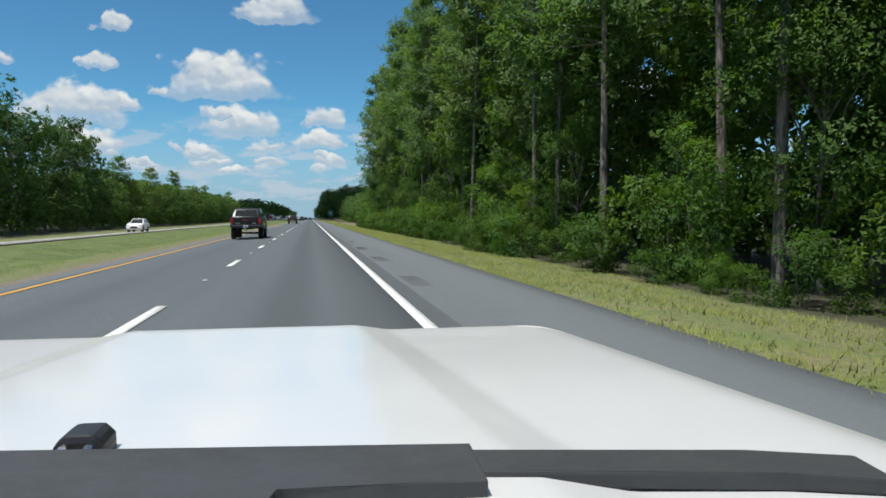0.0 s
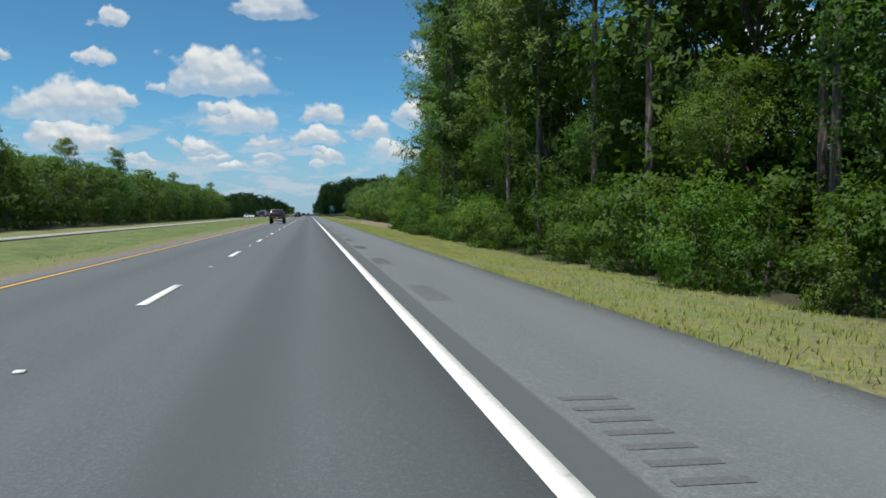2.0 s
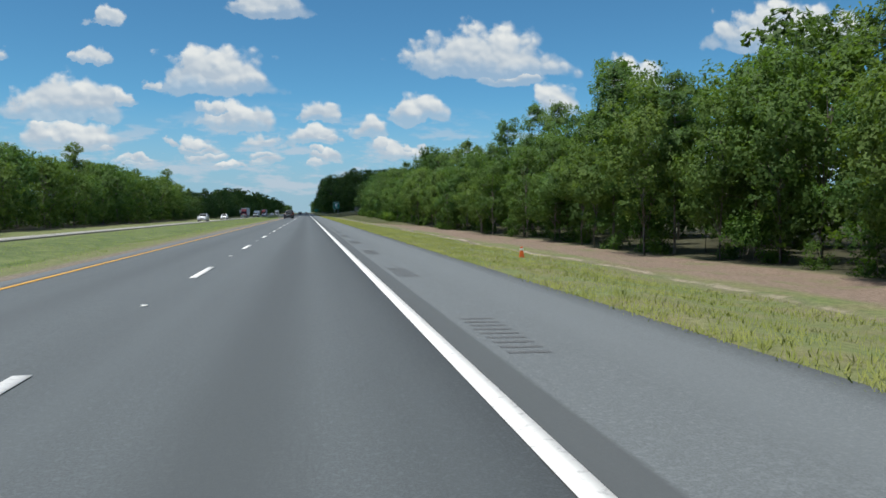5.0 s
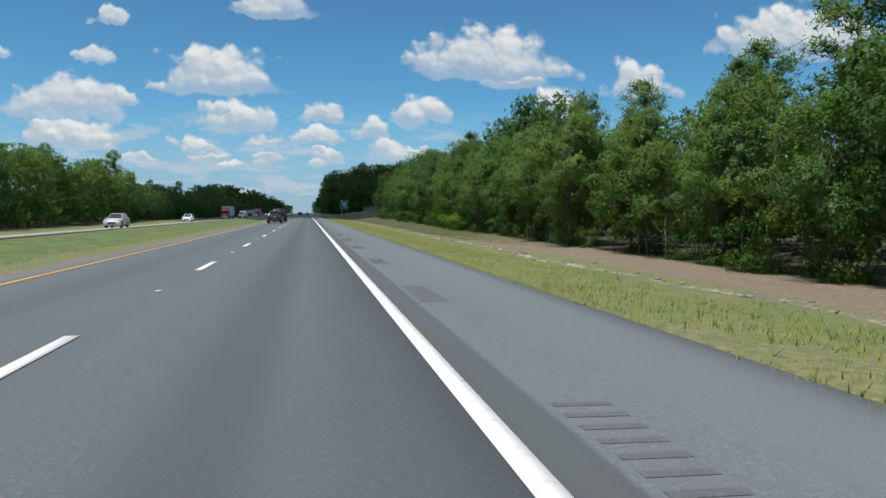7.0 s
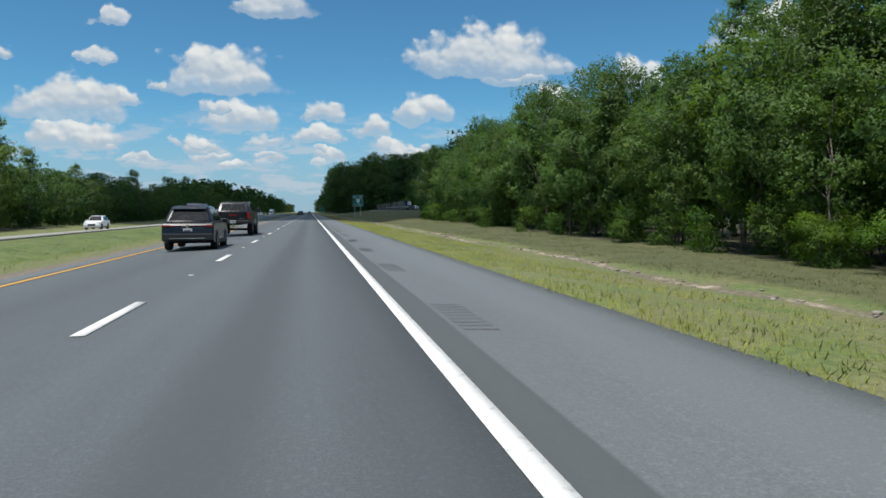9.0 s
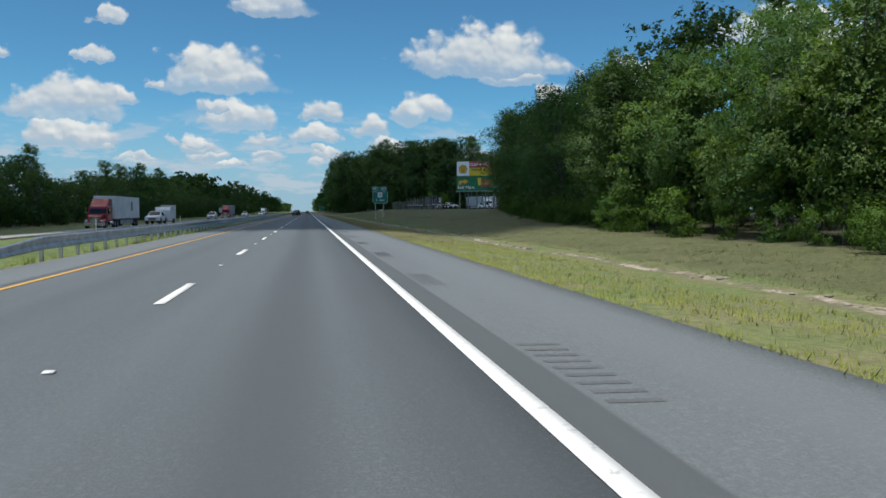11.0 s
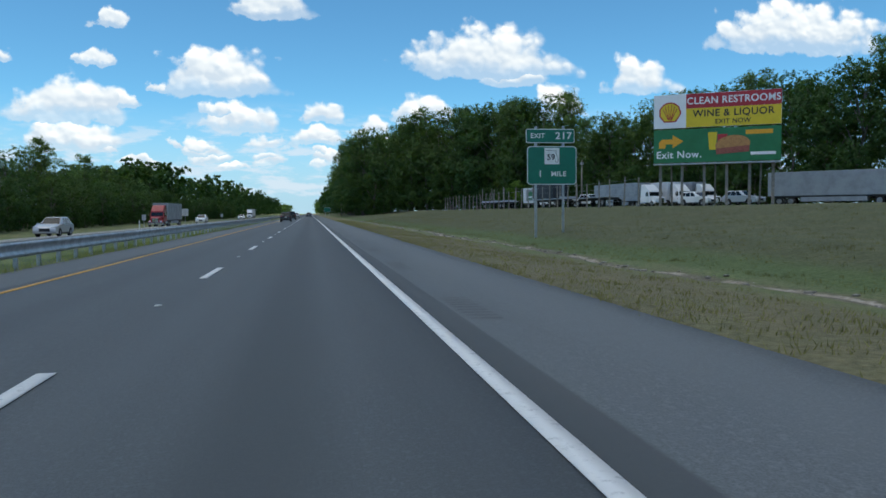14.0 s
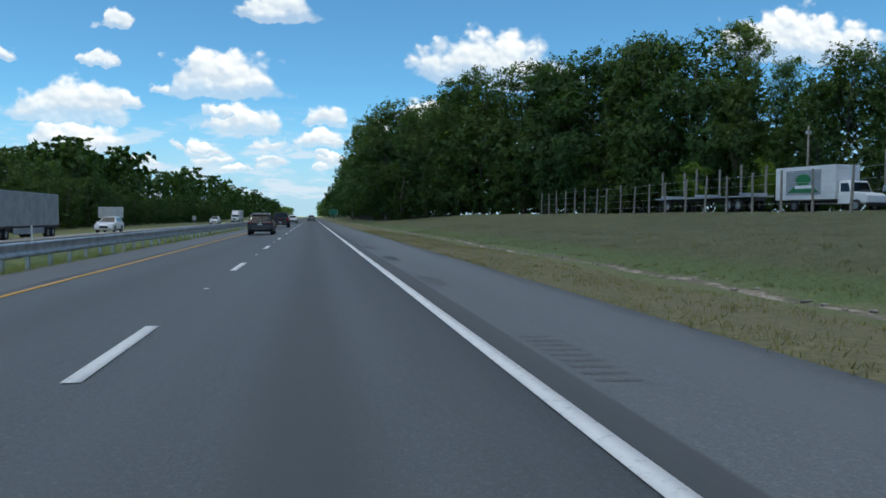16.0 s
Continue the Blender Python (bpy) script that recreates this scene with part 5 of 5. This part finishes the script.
def suv(x, y, z, turn, paint, label, group=""):
    car = base("suv", x, y, z, turn, label, "car", group)
    w = 0.92
    side = [(-2.20, 0.36), (-2.32, 0.48), (-2.35, 0.66), (-2.31, 0.88), (-2.22, 1.02), (-2.08, 1.10), (0.95, 1.07), (1.55, 1.02), (2.0, 0.93), (2.24, 0.80), (2.33, 0.60), (2.28, 0.34), (1.86, 0.28), (-1.8, 0.28)]
    part("body", prism(side, -w, w, "x", 0.10), paint, car, smooth=False)
    cab = Cabin(1.03, 1.69, -2.20, 1.02, 0.89, -1.62, 0.02, 0.64)
    part("roof", cab.shell(0.11), paint, car, smooth=True)
    part("rear_window", cab.pane("rear", 0.10, 0.90, 0.16, 0.80), M["car_glass"], car)
    part("windscreen", cab.pane("front", 0.07, 0.93, 0.12, 0.90), M["car_glass"], car)
    for s in ("left", "right"):
        part("side_window", cab.pane(s, 0.10, 0.30, 0.18, 0.84), M["car_glass"], car)
        part("side_window", cab.pane(s, 0.33, 0.58, 0.14, 0.86), M["car_glass"], car)
        part("side_window", cab.pane(s, 0.61, 0.84, 0.14, 0.86), M["car_glass"], car)
    part("spoiler", prism([(-1.86, 1.57), (-1.55, 1.68), (-1.50, 1.63), (-1.78, 1.53)], -0.60, 0.60, "x", 0.01), paint, car)
    part("rear_bumper", box((-0.90, -2.40, 0.40), (0.90, -2.26, 0.66), 0.04), M["trim"], car)
    part("bumper_trim", box((-0.62, -2.415, 0.47), (0.62, -2.395, 0.50), 0.004), M["chrome"], car)
    part("light_bar", box((-0.62, -2.308, 0.940), (0.62, -2.25, 0.955), 0.004), M["tail_red"], car)
    for sx in (-1, 1):
        part("tail_lamp", prism([(sx * 0.58, 0.915), (sx * 0.90, 0.90), (sx * 0.90, 0.985), (sx * 0.58, 0.965)], -2.322, -2.15, "y", 0.01), M["tail_red"], car, "red tail lamp")
        part("head_lamp", prism([(sx * 0.45, 0.80), (sx * 0.88, 0.82), (sx * 0.88, 0.92), (sx * 0.45, 0.88)], 2.10, 2.27, "y", 0.02), M["head_lamp"], car, "clear head lamp")
        part("door_mirror", box((sx * 1.0 - 0.11, 0.62, 1.02), (sx * 1.0 + 0.11, 0.82, 1.18), 0.04), paint, car)
        part("sill", box((sx * 0.91 - 0.025, -1.1, 0.26), (sx * 0.91 + 0.025, 1.1, 0.40), 0.01), M["trim"], car)
        for yy in (-1.36, 1.36):
            arch = prism([(yy + 0.43 * math.cos(radians(a)), 0.36 + 0.43 * math.sin(radians(a))) for a in range(-10, 191, 20)], sx * 0.905 - 0.022, sx * 0.905 + 0.022, "x")
            part("wheel_arch", arch, M["trim"], car)
            wheel(car, sx * 0.83, yy, 0.36, 0.24)
    part("grille", box((-0.42, 2.26, 0.48), (0.42, 2.335, 0.74), 0.02), M["trim"], car)
    part("badge", rod((0, -2.335, 0.92), (0, -2.30, 0.92), 0.065, sides=14), M["chrome"], car)
    plate_bars(car, -2.322, 0.77)
    return car


def pickup(x, y, z, turn, paint, label, group="", lifted=0.28):
    car = base("pickup_truck", x, y, z, turn, label, "pickup truck", group)
    k, w = lifted, 1.0
    side = [(-2.92, 0.62 + k), (-2.95, 1.18 + k), (-1.05, 1.20 + k), (1.15, 1.16 + k), (2.35, 1.10 + k), (2.75, 0.98 + k), (2.85, 0.50 + k), (2.3, 0.42 + k), (-2.2, 0.45 + k)]
    body = part("body", prism(side, -w, w, "x", 0.06), paint, car)
    cab = Cabin(1.14 + k, 1.80 + k, -1.12, 1.35, 0.95, -0.95, 0.45, 0.74)
    part("cab", cab.shell(0.08), paint, car)
    part("rear_window", cab.pane("rear", 0.08, 0.92, 0.16, 0.84), M["car_glass"], car)
    part("windscreen", cab.pane("front", 0.06, 0.94, 0.12, 0.9), M["car_glass"], car)
    for s in ("left", "right"):
        part("side_window", cab.pane(s, 0.10, 0.42, 0.15, 0.84), M["car_glass"], car)
        part("side_window", cab.pane(s, 0.46, 0.82, 0.15, 0.84), M["car_glass"], car)
    if lifted > 0.2:
        cover_ = Cabin(1.16 + k, 1.74 + k, -2.90, -0.98, 0.93, -2.40, -1.0, 0.78)
        topper = part("bed_topper", cover_.shell(0.07), M["topper"], car, "dark soft bed topper", True)
        part("rear_window", cover_.pane("rear", 0.10, 0.90, 0.14, 0.84, 0.004), M["car_glass"], topper, "dark flexible rear window")
    else:
        part("bed_cover", box((-0.90, -2.86, 1.165 + k), (0.90, -1.2, 1.235 + k), 0.03), M["tarp"], car, "dark soft bed cover")
    gate = part("tailgate", box((-0.76, -3.0, 0.72 + k), (0.76, -2.94, 1.17 + k), 0.025), paint, car)
    part("badge", box((-0.20, -3.014, 0.96 + k), (0.20, -3.001, 1.03 + k), 0.004), M["tail_red"], gate, "dark red badge")
    part("plain_bar", box((-0.66, -3.01, 0.77 + k), (-0.36, -3.001, 0.80 + k)), M["chrome"], gate)
    part("plain_bar", box((0.40, -3.01, 0.77 + k), (0.62, -3.001, 0.80 + k)), M["chrome"], gate)
    part("rear_bumper", box((-0.98, -3.16, 0.50 + k), (0.98, -2.93, 0.70 + k), 0.05), M["steel_dark"], car)
    part("tow_hitch", box((-0.06, -3.3, 0.28 + k), (0.06, -2.9, 0.46 + k), 0.01), M["chrome"], car)
    for sx in (-1, 1):
        part("tail_lamp", box((sx * 0.89 - 0.10, -2.985, 0.76 + k), (sx * 0.89 + 0.10, -2.85, 1.14 + k), 0.02), M["tail_red"], car, "red tail lamp")
        part("head_lamp", box((sx * 0.78 - 0.16, 2.72, 0.80 + k), (sx * 0.78 + 0.16, 2.84, 0.98 + k), 0.02), M["head_lamp"], car, "clear head lamp")
        part("door_mirror", box((sx * 1.16 - 0.13, 0.95, 1.16 + k), (sx * 1.16 + 0.13, 1.08, 1.42 + k), 0.03), M["trim"], car)
        part("running_board", box((sx * 0.98 - 0.09, -0.9, 0.36 + k), (sx * 0.98 + 0.09, 1.1, 0.43 + k), 0.02), M["trim"], car)
        for yy in (-1.75, 1.85):
            arch = prism([(yy + 0.52 * math.cos(radians(a)), 0.44 + k * 0.75 + 0.50 * math.sin(radians(a))) for a in range(-10, 191, 20)], sx * 0.99 - 0.03, sx * 0.99 + 0.03, "x")
            part("wheel_arch", arch, M["trim"], car)
            wheel(car, sx * 0.88, yy, 0.36 + k * 0.3, 0.31)
    part("axle", rod((-0.85, -1.75, 0.42), (0.85, -1.75, 0.42), 0.07), M["steel_dark"], car)
    part("frame_rail", box((-0.4, -2.8, 0.40 + k), (0.4, 2.3, 0.52 + k), 0.02), M["steel_dark"], car)
    part("grille", box((-0.55, 2.78, 0.55 + k), (0.55, 2.88, 0.95 + k), 0.02), M["chrome"], car)
    plate_bars(car, -3.165, 0.60 + k)
    return car


def semi(x, y, z, turn, paint, trailer, label):
    car = base("semi_truck", x, y, z, turn, label, "truck", "")
    part("bonnet", prism([(0.2, 0.85), (0.2, 1.75), (1.6, 1.60), (1.85, 1.45), (1.9, 0.75)], -0.78, 0.78, "x", 0.08), paint, car)
    cab = Cabin(1.5, 2.75, -2.1, 0.35, 1.15, -2.1, 0.0, 1.05)
    part("cab", cab.shell(0.1), paint, car)
    part("cab_base", box((-1.15, -2.1, 0.8), (1.15, 0.3, 1.58), 0.06), paint, car)
    part("windscreen", cab.pane("front", 0.06, 0.94, 0.25, 0.75), M["car_glass"], car)
    for s in ("left", "right"):
        part("side_window", cab.pane(s, 0.62, 0.92, 0.2, 0.66), M["car_glass"], car)
    part("roof_fairing", prism([(-2.1, 2.74), (-2.1, 3.7), (-1.3, 3.65), (-0.1, 2.74)], -1.0, 1.0, "x", 0.08), paint, car)
    part("bumper", box((-1.2, 1.75, 0.35), (1.2, 2.0, 0.75), 0.05), M["chrome"], car)
    part("grille", box((-0.5, 1.86, 0.78), (0.5, 1.96, 1.45), 0.02), M["chrome"], car)
    for sx in (-1, 1):
        part("head_lamp", box((sx * 0.85 - 0.18, 1.72, 0.85), (sx * 0.85 + 0.18, 1.88, 1.05), 0.03), M["head_lamp"], car, "clear head lamp")
        part("fender", prism([(1.0 + 0.62 * math.cos(radians(a)), 0.5 + 0.62 * math.sin(radians(a))) for a in range(0, 181, 20)], sx * 0.98 - 0.18, sx * 0.98 + 0.18, "x", 0.03), paint, car)
        part("fuel_tank", rod((sx * 0.95, -0.5, 0.65), (sx * 0.95, -2.0, 0.65), 0.3, sides=14), M["chrome"], car)
        part("mirror", box((sx * 1.38 - 0.08, 0.05, 1.85), (sx * 1.38 + 0.08, 0.15, 2.5), 0.02), M["chrome"], car)
        part("exhaust", rod((sx * 1.0, -2.25, 0.9), (sx * 1.0, -2.25, 3.6), 0.07), M["chrome"], car)
        for yy in (1.0, -3.0, -4.3, -13.6, -14.9):
            wheel(car, sx * 1.02, yy, 0.5, 0.36)
    part("chassis", box((-0.45, -5.2, 0.7), (0.45, 0.5, 0.95), 0.02), M["steel_dark"], car)
    part("trailer_box", box((-1.28, -16.2, 1.15), (1.28, -2.75, 4.05), 0.05), trailer, car, "long box trailer")
    part("trailer_rail", box((-1.22, -16.0, 0.95), (1.22, -2.9, 1.15), 0.02), M["steel_dark"], car)
    for sx in (-1, 1):
        part("side_skirt", box((sx * 1.2 - 0.02, -12.5, 0.45), (sx * 1.2 + 0.02, -5.5, 1.0), 0.01), M["grey_box"], car)
        if trailer == M["box_white"]:
            part("trailer_panel", box((sx * 1.285 - 0.008, -12.0, 2.2), (sx * 1.285 + 0.008, -11.2, 3.4)), M["navy_paint"], car, "dark printed patch")
    return car


def box_truck(x, y, z, turn, label):
    car = base("box_truck", x, y, z, turn, label, "truck", "vehicles in the yard")
    part("cargo_box", box((-1.25, -5.2, 0.95), (1.25, 0.6, 3.6), 0.04), M["box_white"], car, "white cargo box")
    cab = Cabin(1.35, 2.35, 0.65, 1.95, 1.05, 0.65, 1.55, 0.95)
    part("cab", cab.shell(0.08), M["white_paint"], car)
    part("bonnet", prism([(1.7, 0.6), (1.7, 1.5), (2.9, 1.35), (3.1, 1.2), (3.1, 0.6)], -0.95, 0.95, "x", 0.08), M["white_paint"], car)
    part("cab_base", box((-1.05, 0.65, 0.6), (1.05, 1.95, 1.42), 0.05), M["white_paint"], car)
    part("windscreen", cab.pane("front", 0.06, 0.94, 0.15, 0.85), M["car_glass"], car)
    for s in ("left", "right"):
        part("side_window", cab.pane(s, 0.2, 0.85, 0.15, 0.8), M["car_glass"], car)
    for sx in (-1, 1):
        pic = part("picture_panel", box((sx * 1.257 - 0.006, -4.1, 1.35), (sx * 1.257 + 0.006, -0.7, 3.3)), M["grey_box"], car, "printed green landscape patch")
        hill = [(-4.0 + 3.2 * t / 10, 1.5 + 0.75 * math.sin(math.pi * t / 10)) for t in range(11)]
        part("green_shape", prism(hill, sx * 1.266 - 0.003, sx * 1.266 + 0.003, "x"), M["ad_green"], pic)
        part("green_shape", prism([(-2.4 + 0.75 * math.cos(radians(a)), 2.55 + 0.45 * math.sin(radians(a))) for a in range(0, 360, 24)], sx * 1.268 - 0.003, sx * 1.268 + 0.003, "x"), M["ad_green"], pic)
        part("plain_bar", box((sx * 1.272 - 0.003, -3.2, 1.85), (sx * 1.272 + 0.003, -1.5, 2.1)), M["ad_white"], pic)
        for yy in (-3.4, 2.2):
            wheel(car, sx * 0.95, yy, 0.46, 0.32)
    part("chassis", box((-0.5, -5.1, 0.6), (0.5, 2.6, 0.9), 0.02), M["steel_dark"], car)
    part("bumper", box((-1.05, 3.0, 0.42), (1.05, 3.18, 0.68), 0.03), M["trim"], car)
    return car


def stake_trailer(x, y, z, turn, label, load=False, flat=False):
    car = base("log_trailer", x, y, z, turn, label, "trailer", "vehicles in the yard")
    part("frame_rail", box((-0.5, -6.5, 0.85), (0.5, 6.5, 1.15), 0.02), M["steel_dark"], car)
    part("deck", box((-1.25, -6.5, 1.15), (1.25, 6.5, 1.27), 0.02), M["zinc"], car)
    for yy in (() if flat else (-5.6, 0.2, 5.4) if not load else (-6.3, 6.3)):
        part("bolster", box((-1.3, yy - 0.1, 1.275), (1.3, yy + 0.1, 1.5), 0.02), M["zinc"], car)
        for sx in (-1, 1):
            part("stake", box((sx * 1.2 - 0.06, yy - 0.08, 1.4), (sx * 1.2 + 0.06, yy + 0.08, 3.75), 0.015), M["post_wood"], car, "tall upright stake")
    if load:
        part("tarped_load", box((-1.2, -3.2, 1.275), (1.2, 6.1, 3.6), 0.12), M["tarp"], car, "dark tarpaulin load")
    for sx in (-1, 1):
        for yy in (-5.2, -4.0, 4.6):
            wheel(car, sx * 1.0, yy, 0.5, 0.36)
    return car


def cargo_trailer(x, y, z, turn, label):
    car = base("cargo_trailer", x, y, z, turn, label, "trailer", "")
    part("box", prism([(-2.2, 0.45), (-2.2, 2.5), (1.9, 2.5), (2.3, 2.0), (2.3, 0.45)], -1.1, 1.1, "x", 0.05), M["box_white"], car)
    part("drawbar", box((-0.06, 2.2, 0.42), (0.06, 3.5, 0.54), 0.01), M["steel_dark"], car)
    for sx in (-1, 1):
        for yy in (-0.45, 0.45):
            wheel(car, sx * 1.12, yy, 0.34, 0.2)
        part("fender", box((sx * 1.15 - 0.12, -0.95, 0.70), (sx * 1.15 + 0.12, 0.95, 0.76), 0.02), M["zinc"], car)
    return car


# same carriageway
LZ = float(road_z(-3.75)) - 0.01
pickup(-3.75, 163.0, LZ, 0, M["black_paint"], "lifted black pickup truck with dark bed cover in the passing lane", "traffic in the passing lane")
pickup(-3.75, 40.0, LZ, 0, M["black_paint"], "lifted black pickup truck with a dark bed topper beside the woods", "traffic in the passing lane")
pickup(-3.75, 352.0, LZ, 0, M["black_paint"], "lifted black pickup truck ahead of the dark suv", "traffic in the passing lane")
suv(-3.75, 335.5, LZ, 0, M["navy_paint"], "blue-black suv with a lit red light bar in the passing lane", "traffic in the passing lane")
suv(-3.7, 702.0, LZ, 0, M["white_paint"], "white suv far ahead in the passing lane", "traffic in the passing lane")
suv(-3.7, 609.0, LZ, 0, M["black_paint"], "black suv ahead in the passing lane under the cloud", "traffic in the passing lane")
pickup(-3.7, 645.0, LZ, 0, M["black_paint"], "black pickup truck far ahead in the passing lane", "traffic in the passing lane", 0.1)
suv(0.0, 745.0, 0, 0, M["grey_paint"], "grey suv far ahead in the slow lane", "traffic in the slow lane")
# slow traffic on the opposite carriageway
for x, y, paint, label in ((-21.3, 86, "white_paint", "white suv on the opposite carriageway"), (-21.3, 325, "silver_paint", "silver suv on the opposite carriageway"),
                           (-21.3, 548, "silver_paint", "silver suv with lamps on beyond the guard rail"), (-21.3, 634, "white_paint", "white suv beyond the guard rail"),
                           (-25.1, 400, "white_paint", "white suv far along the opposite carriageway"), (-21.3, 720, "white_paint", "white suv far along the opposite carriageway")):
    suv(x, y, float(opposite_z(x)), 180, M[paint], label, "slow traffic on the opposite carriageway")
semi(-25.1, 471, float(opposite_z(-25.1)), 180, M["red_paint"], M["box_white"], "red semi truck with a white box trailer beyond the guard rail")
semi(-25.1, 610, float(opposite_z(-25.1)), 180, M["red_paint"], M["grey_box"], "dark red semi truck with a grey box trailer")
pickup(-21.3, 486, float(opposite_z(-21.3)), 180, M["white_paint"], "white pickup truck pulling a cargo trailer", "slow traffic on the opposite carriageway", 0.05)
cargo_trailer(-21.3, 493.2, float(opposite_z(-21.3)), 180, "white box cargo trailer behind a pickup truck")
semi(-25.1, 800, float(opposite_z(-25.1)), 180, M["white_paint"], M["box_white"], "white semi truck far along the opposite carriageway")


# the truck yard behind the fence
def yard_z(x, y):
    return float(land_z(x, y)) + 0.02


stake_trailer(34.7, 610.0, yard_z(34.7, 610.0), 6, "empty log trailer with tall stakes in the yard")
box_truck(40.3, 600.8, yard_z(40.3, 600.8), -170, "white box truck with a green picture parked in the yard")
stake_trailer(36.4, 584.4, yard_z(36.4, 584.4), 0, "flatbed trailer with a dark tarpaulin load", True)
stake_trailer(37.0, 569.0, yard_z(37.0, 569.0), -4, "empty grey flatbed trailer in the yard", flat=True)
pickup(41.0, 582.0, yard_z(41.0, 582.0), 205, M["white_paint"], "white pickup truck parked in the yard", "vehicles in the yard", 0.1)
semi(54.0, 587.0, yard_z(54.0, 587.0), -172, M["white_paint"], M["grey_box"], "white semi truck with a grey trailer parked in the yard")
semi(67.8, 550.0, yard_z(67.8, 550.0), -138, M["white_paint"], M["grey_box"], "white semi truck with a long grey trailer near the trees")
semi(58.6, 586.0, yard_z(58.6, 586.0), -175, M["white_paint"], M["box_white"], "white semi truck with its trailer parked near the trees")
semi(63.0, 586.0, yard_z(63.0, 586.0), -175, M["white_paint"], M["grey_box"], "white semi truck parked in a row near the trees")
for x, y, paint in ((50, 557, "silver_paint"), (46.5, 561, "white_paint")):
    suv(x, y, yard_z(x, y), 200, M[paint], "parked car in the yard behind the billboard", "cars parked in the yard")

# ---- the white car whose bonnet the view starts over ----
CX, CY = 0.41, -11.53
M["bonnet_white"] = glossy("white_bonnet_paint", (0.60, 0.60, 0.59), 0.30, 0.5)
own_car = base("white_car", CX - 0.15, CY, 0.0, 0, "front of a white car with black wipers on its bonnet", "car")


def bonnet_height(x, y):
    z = 1.12 - 0.05 * (y - 0.7) / 1.3
    crease = 0.165 - 0.075 * (y - 0.72) / 1.14
    rise = 0.013 * (1 - np.clip((np.abs(x + 0.15) - crease - 0.165) / 0.075, 0, 1))
    side = -0.035 * smooth01(np.abs(x + 0.15), 0.66, 0.86) ** 2
    front = -0.05 * smooth01(y, 1.75, 2.06)
    return z + rise + side + front


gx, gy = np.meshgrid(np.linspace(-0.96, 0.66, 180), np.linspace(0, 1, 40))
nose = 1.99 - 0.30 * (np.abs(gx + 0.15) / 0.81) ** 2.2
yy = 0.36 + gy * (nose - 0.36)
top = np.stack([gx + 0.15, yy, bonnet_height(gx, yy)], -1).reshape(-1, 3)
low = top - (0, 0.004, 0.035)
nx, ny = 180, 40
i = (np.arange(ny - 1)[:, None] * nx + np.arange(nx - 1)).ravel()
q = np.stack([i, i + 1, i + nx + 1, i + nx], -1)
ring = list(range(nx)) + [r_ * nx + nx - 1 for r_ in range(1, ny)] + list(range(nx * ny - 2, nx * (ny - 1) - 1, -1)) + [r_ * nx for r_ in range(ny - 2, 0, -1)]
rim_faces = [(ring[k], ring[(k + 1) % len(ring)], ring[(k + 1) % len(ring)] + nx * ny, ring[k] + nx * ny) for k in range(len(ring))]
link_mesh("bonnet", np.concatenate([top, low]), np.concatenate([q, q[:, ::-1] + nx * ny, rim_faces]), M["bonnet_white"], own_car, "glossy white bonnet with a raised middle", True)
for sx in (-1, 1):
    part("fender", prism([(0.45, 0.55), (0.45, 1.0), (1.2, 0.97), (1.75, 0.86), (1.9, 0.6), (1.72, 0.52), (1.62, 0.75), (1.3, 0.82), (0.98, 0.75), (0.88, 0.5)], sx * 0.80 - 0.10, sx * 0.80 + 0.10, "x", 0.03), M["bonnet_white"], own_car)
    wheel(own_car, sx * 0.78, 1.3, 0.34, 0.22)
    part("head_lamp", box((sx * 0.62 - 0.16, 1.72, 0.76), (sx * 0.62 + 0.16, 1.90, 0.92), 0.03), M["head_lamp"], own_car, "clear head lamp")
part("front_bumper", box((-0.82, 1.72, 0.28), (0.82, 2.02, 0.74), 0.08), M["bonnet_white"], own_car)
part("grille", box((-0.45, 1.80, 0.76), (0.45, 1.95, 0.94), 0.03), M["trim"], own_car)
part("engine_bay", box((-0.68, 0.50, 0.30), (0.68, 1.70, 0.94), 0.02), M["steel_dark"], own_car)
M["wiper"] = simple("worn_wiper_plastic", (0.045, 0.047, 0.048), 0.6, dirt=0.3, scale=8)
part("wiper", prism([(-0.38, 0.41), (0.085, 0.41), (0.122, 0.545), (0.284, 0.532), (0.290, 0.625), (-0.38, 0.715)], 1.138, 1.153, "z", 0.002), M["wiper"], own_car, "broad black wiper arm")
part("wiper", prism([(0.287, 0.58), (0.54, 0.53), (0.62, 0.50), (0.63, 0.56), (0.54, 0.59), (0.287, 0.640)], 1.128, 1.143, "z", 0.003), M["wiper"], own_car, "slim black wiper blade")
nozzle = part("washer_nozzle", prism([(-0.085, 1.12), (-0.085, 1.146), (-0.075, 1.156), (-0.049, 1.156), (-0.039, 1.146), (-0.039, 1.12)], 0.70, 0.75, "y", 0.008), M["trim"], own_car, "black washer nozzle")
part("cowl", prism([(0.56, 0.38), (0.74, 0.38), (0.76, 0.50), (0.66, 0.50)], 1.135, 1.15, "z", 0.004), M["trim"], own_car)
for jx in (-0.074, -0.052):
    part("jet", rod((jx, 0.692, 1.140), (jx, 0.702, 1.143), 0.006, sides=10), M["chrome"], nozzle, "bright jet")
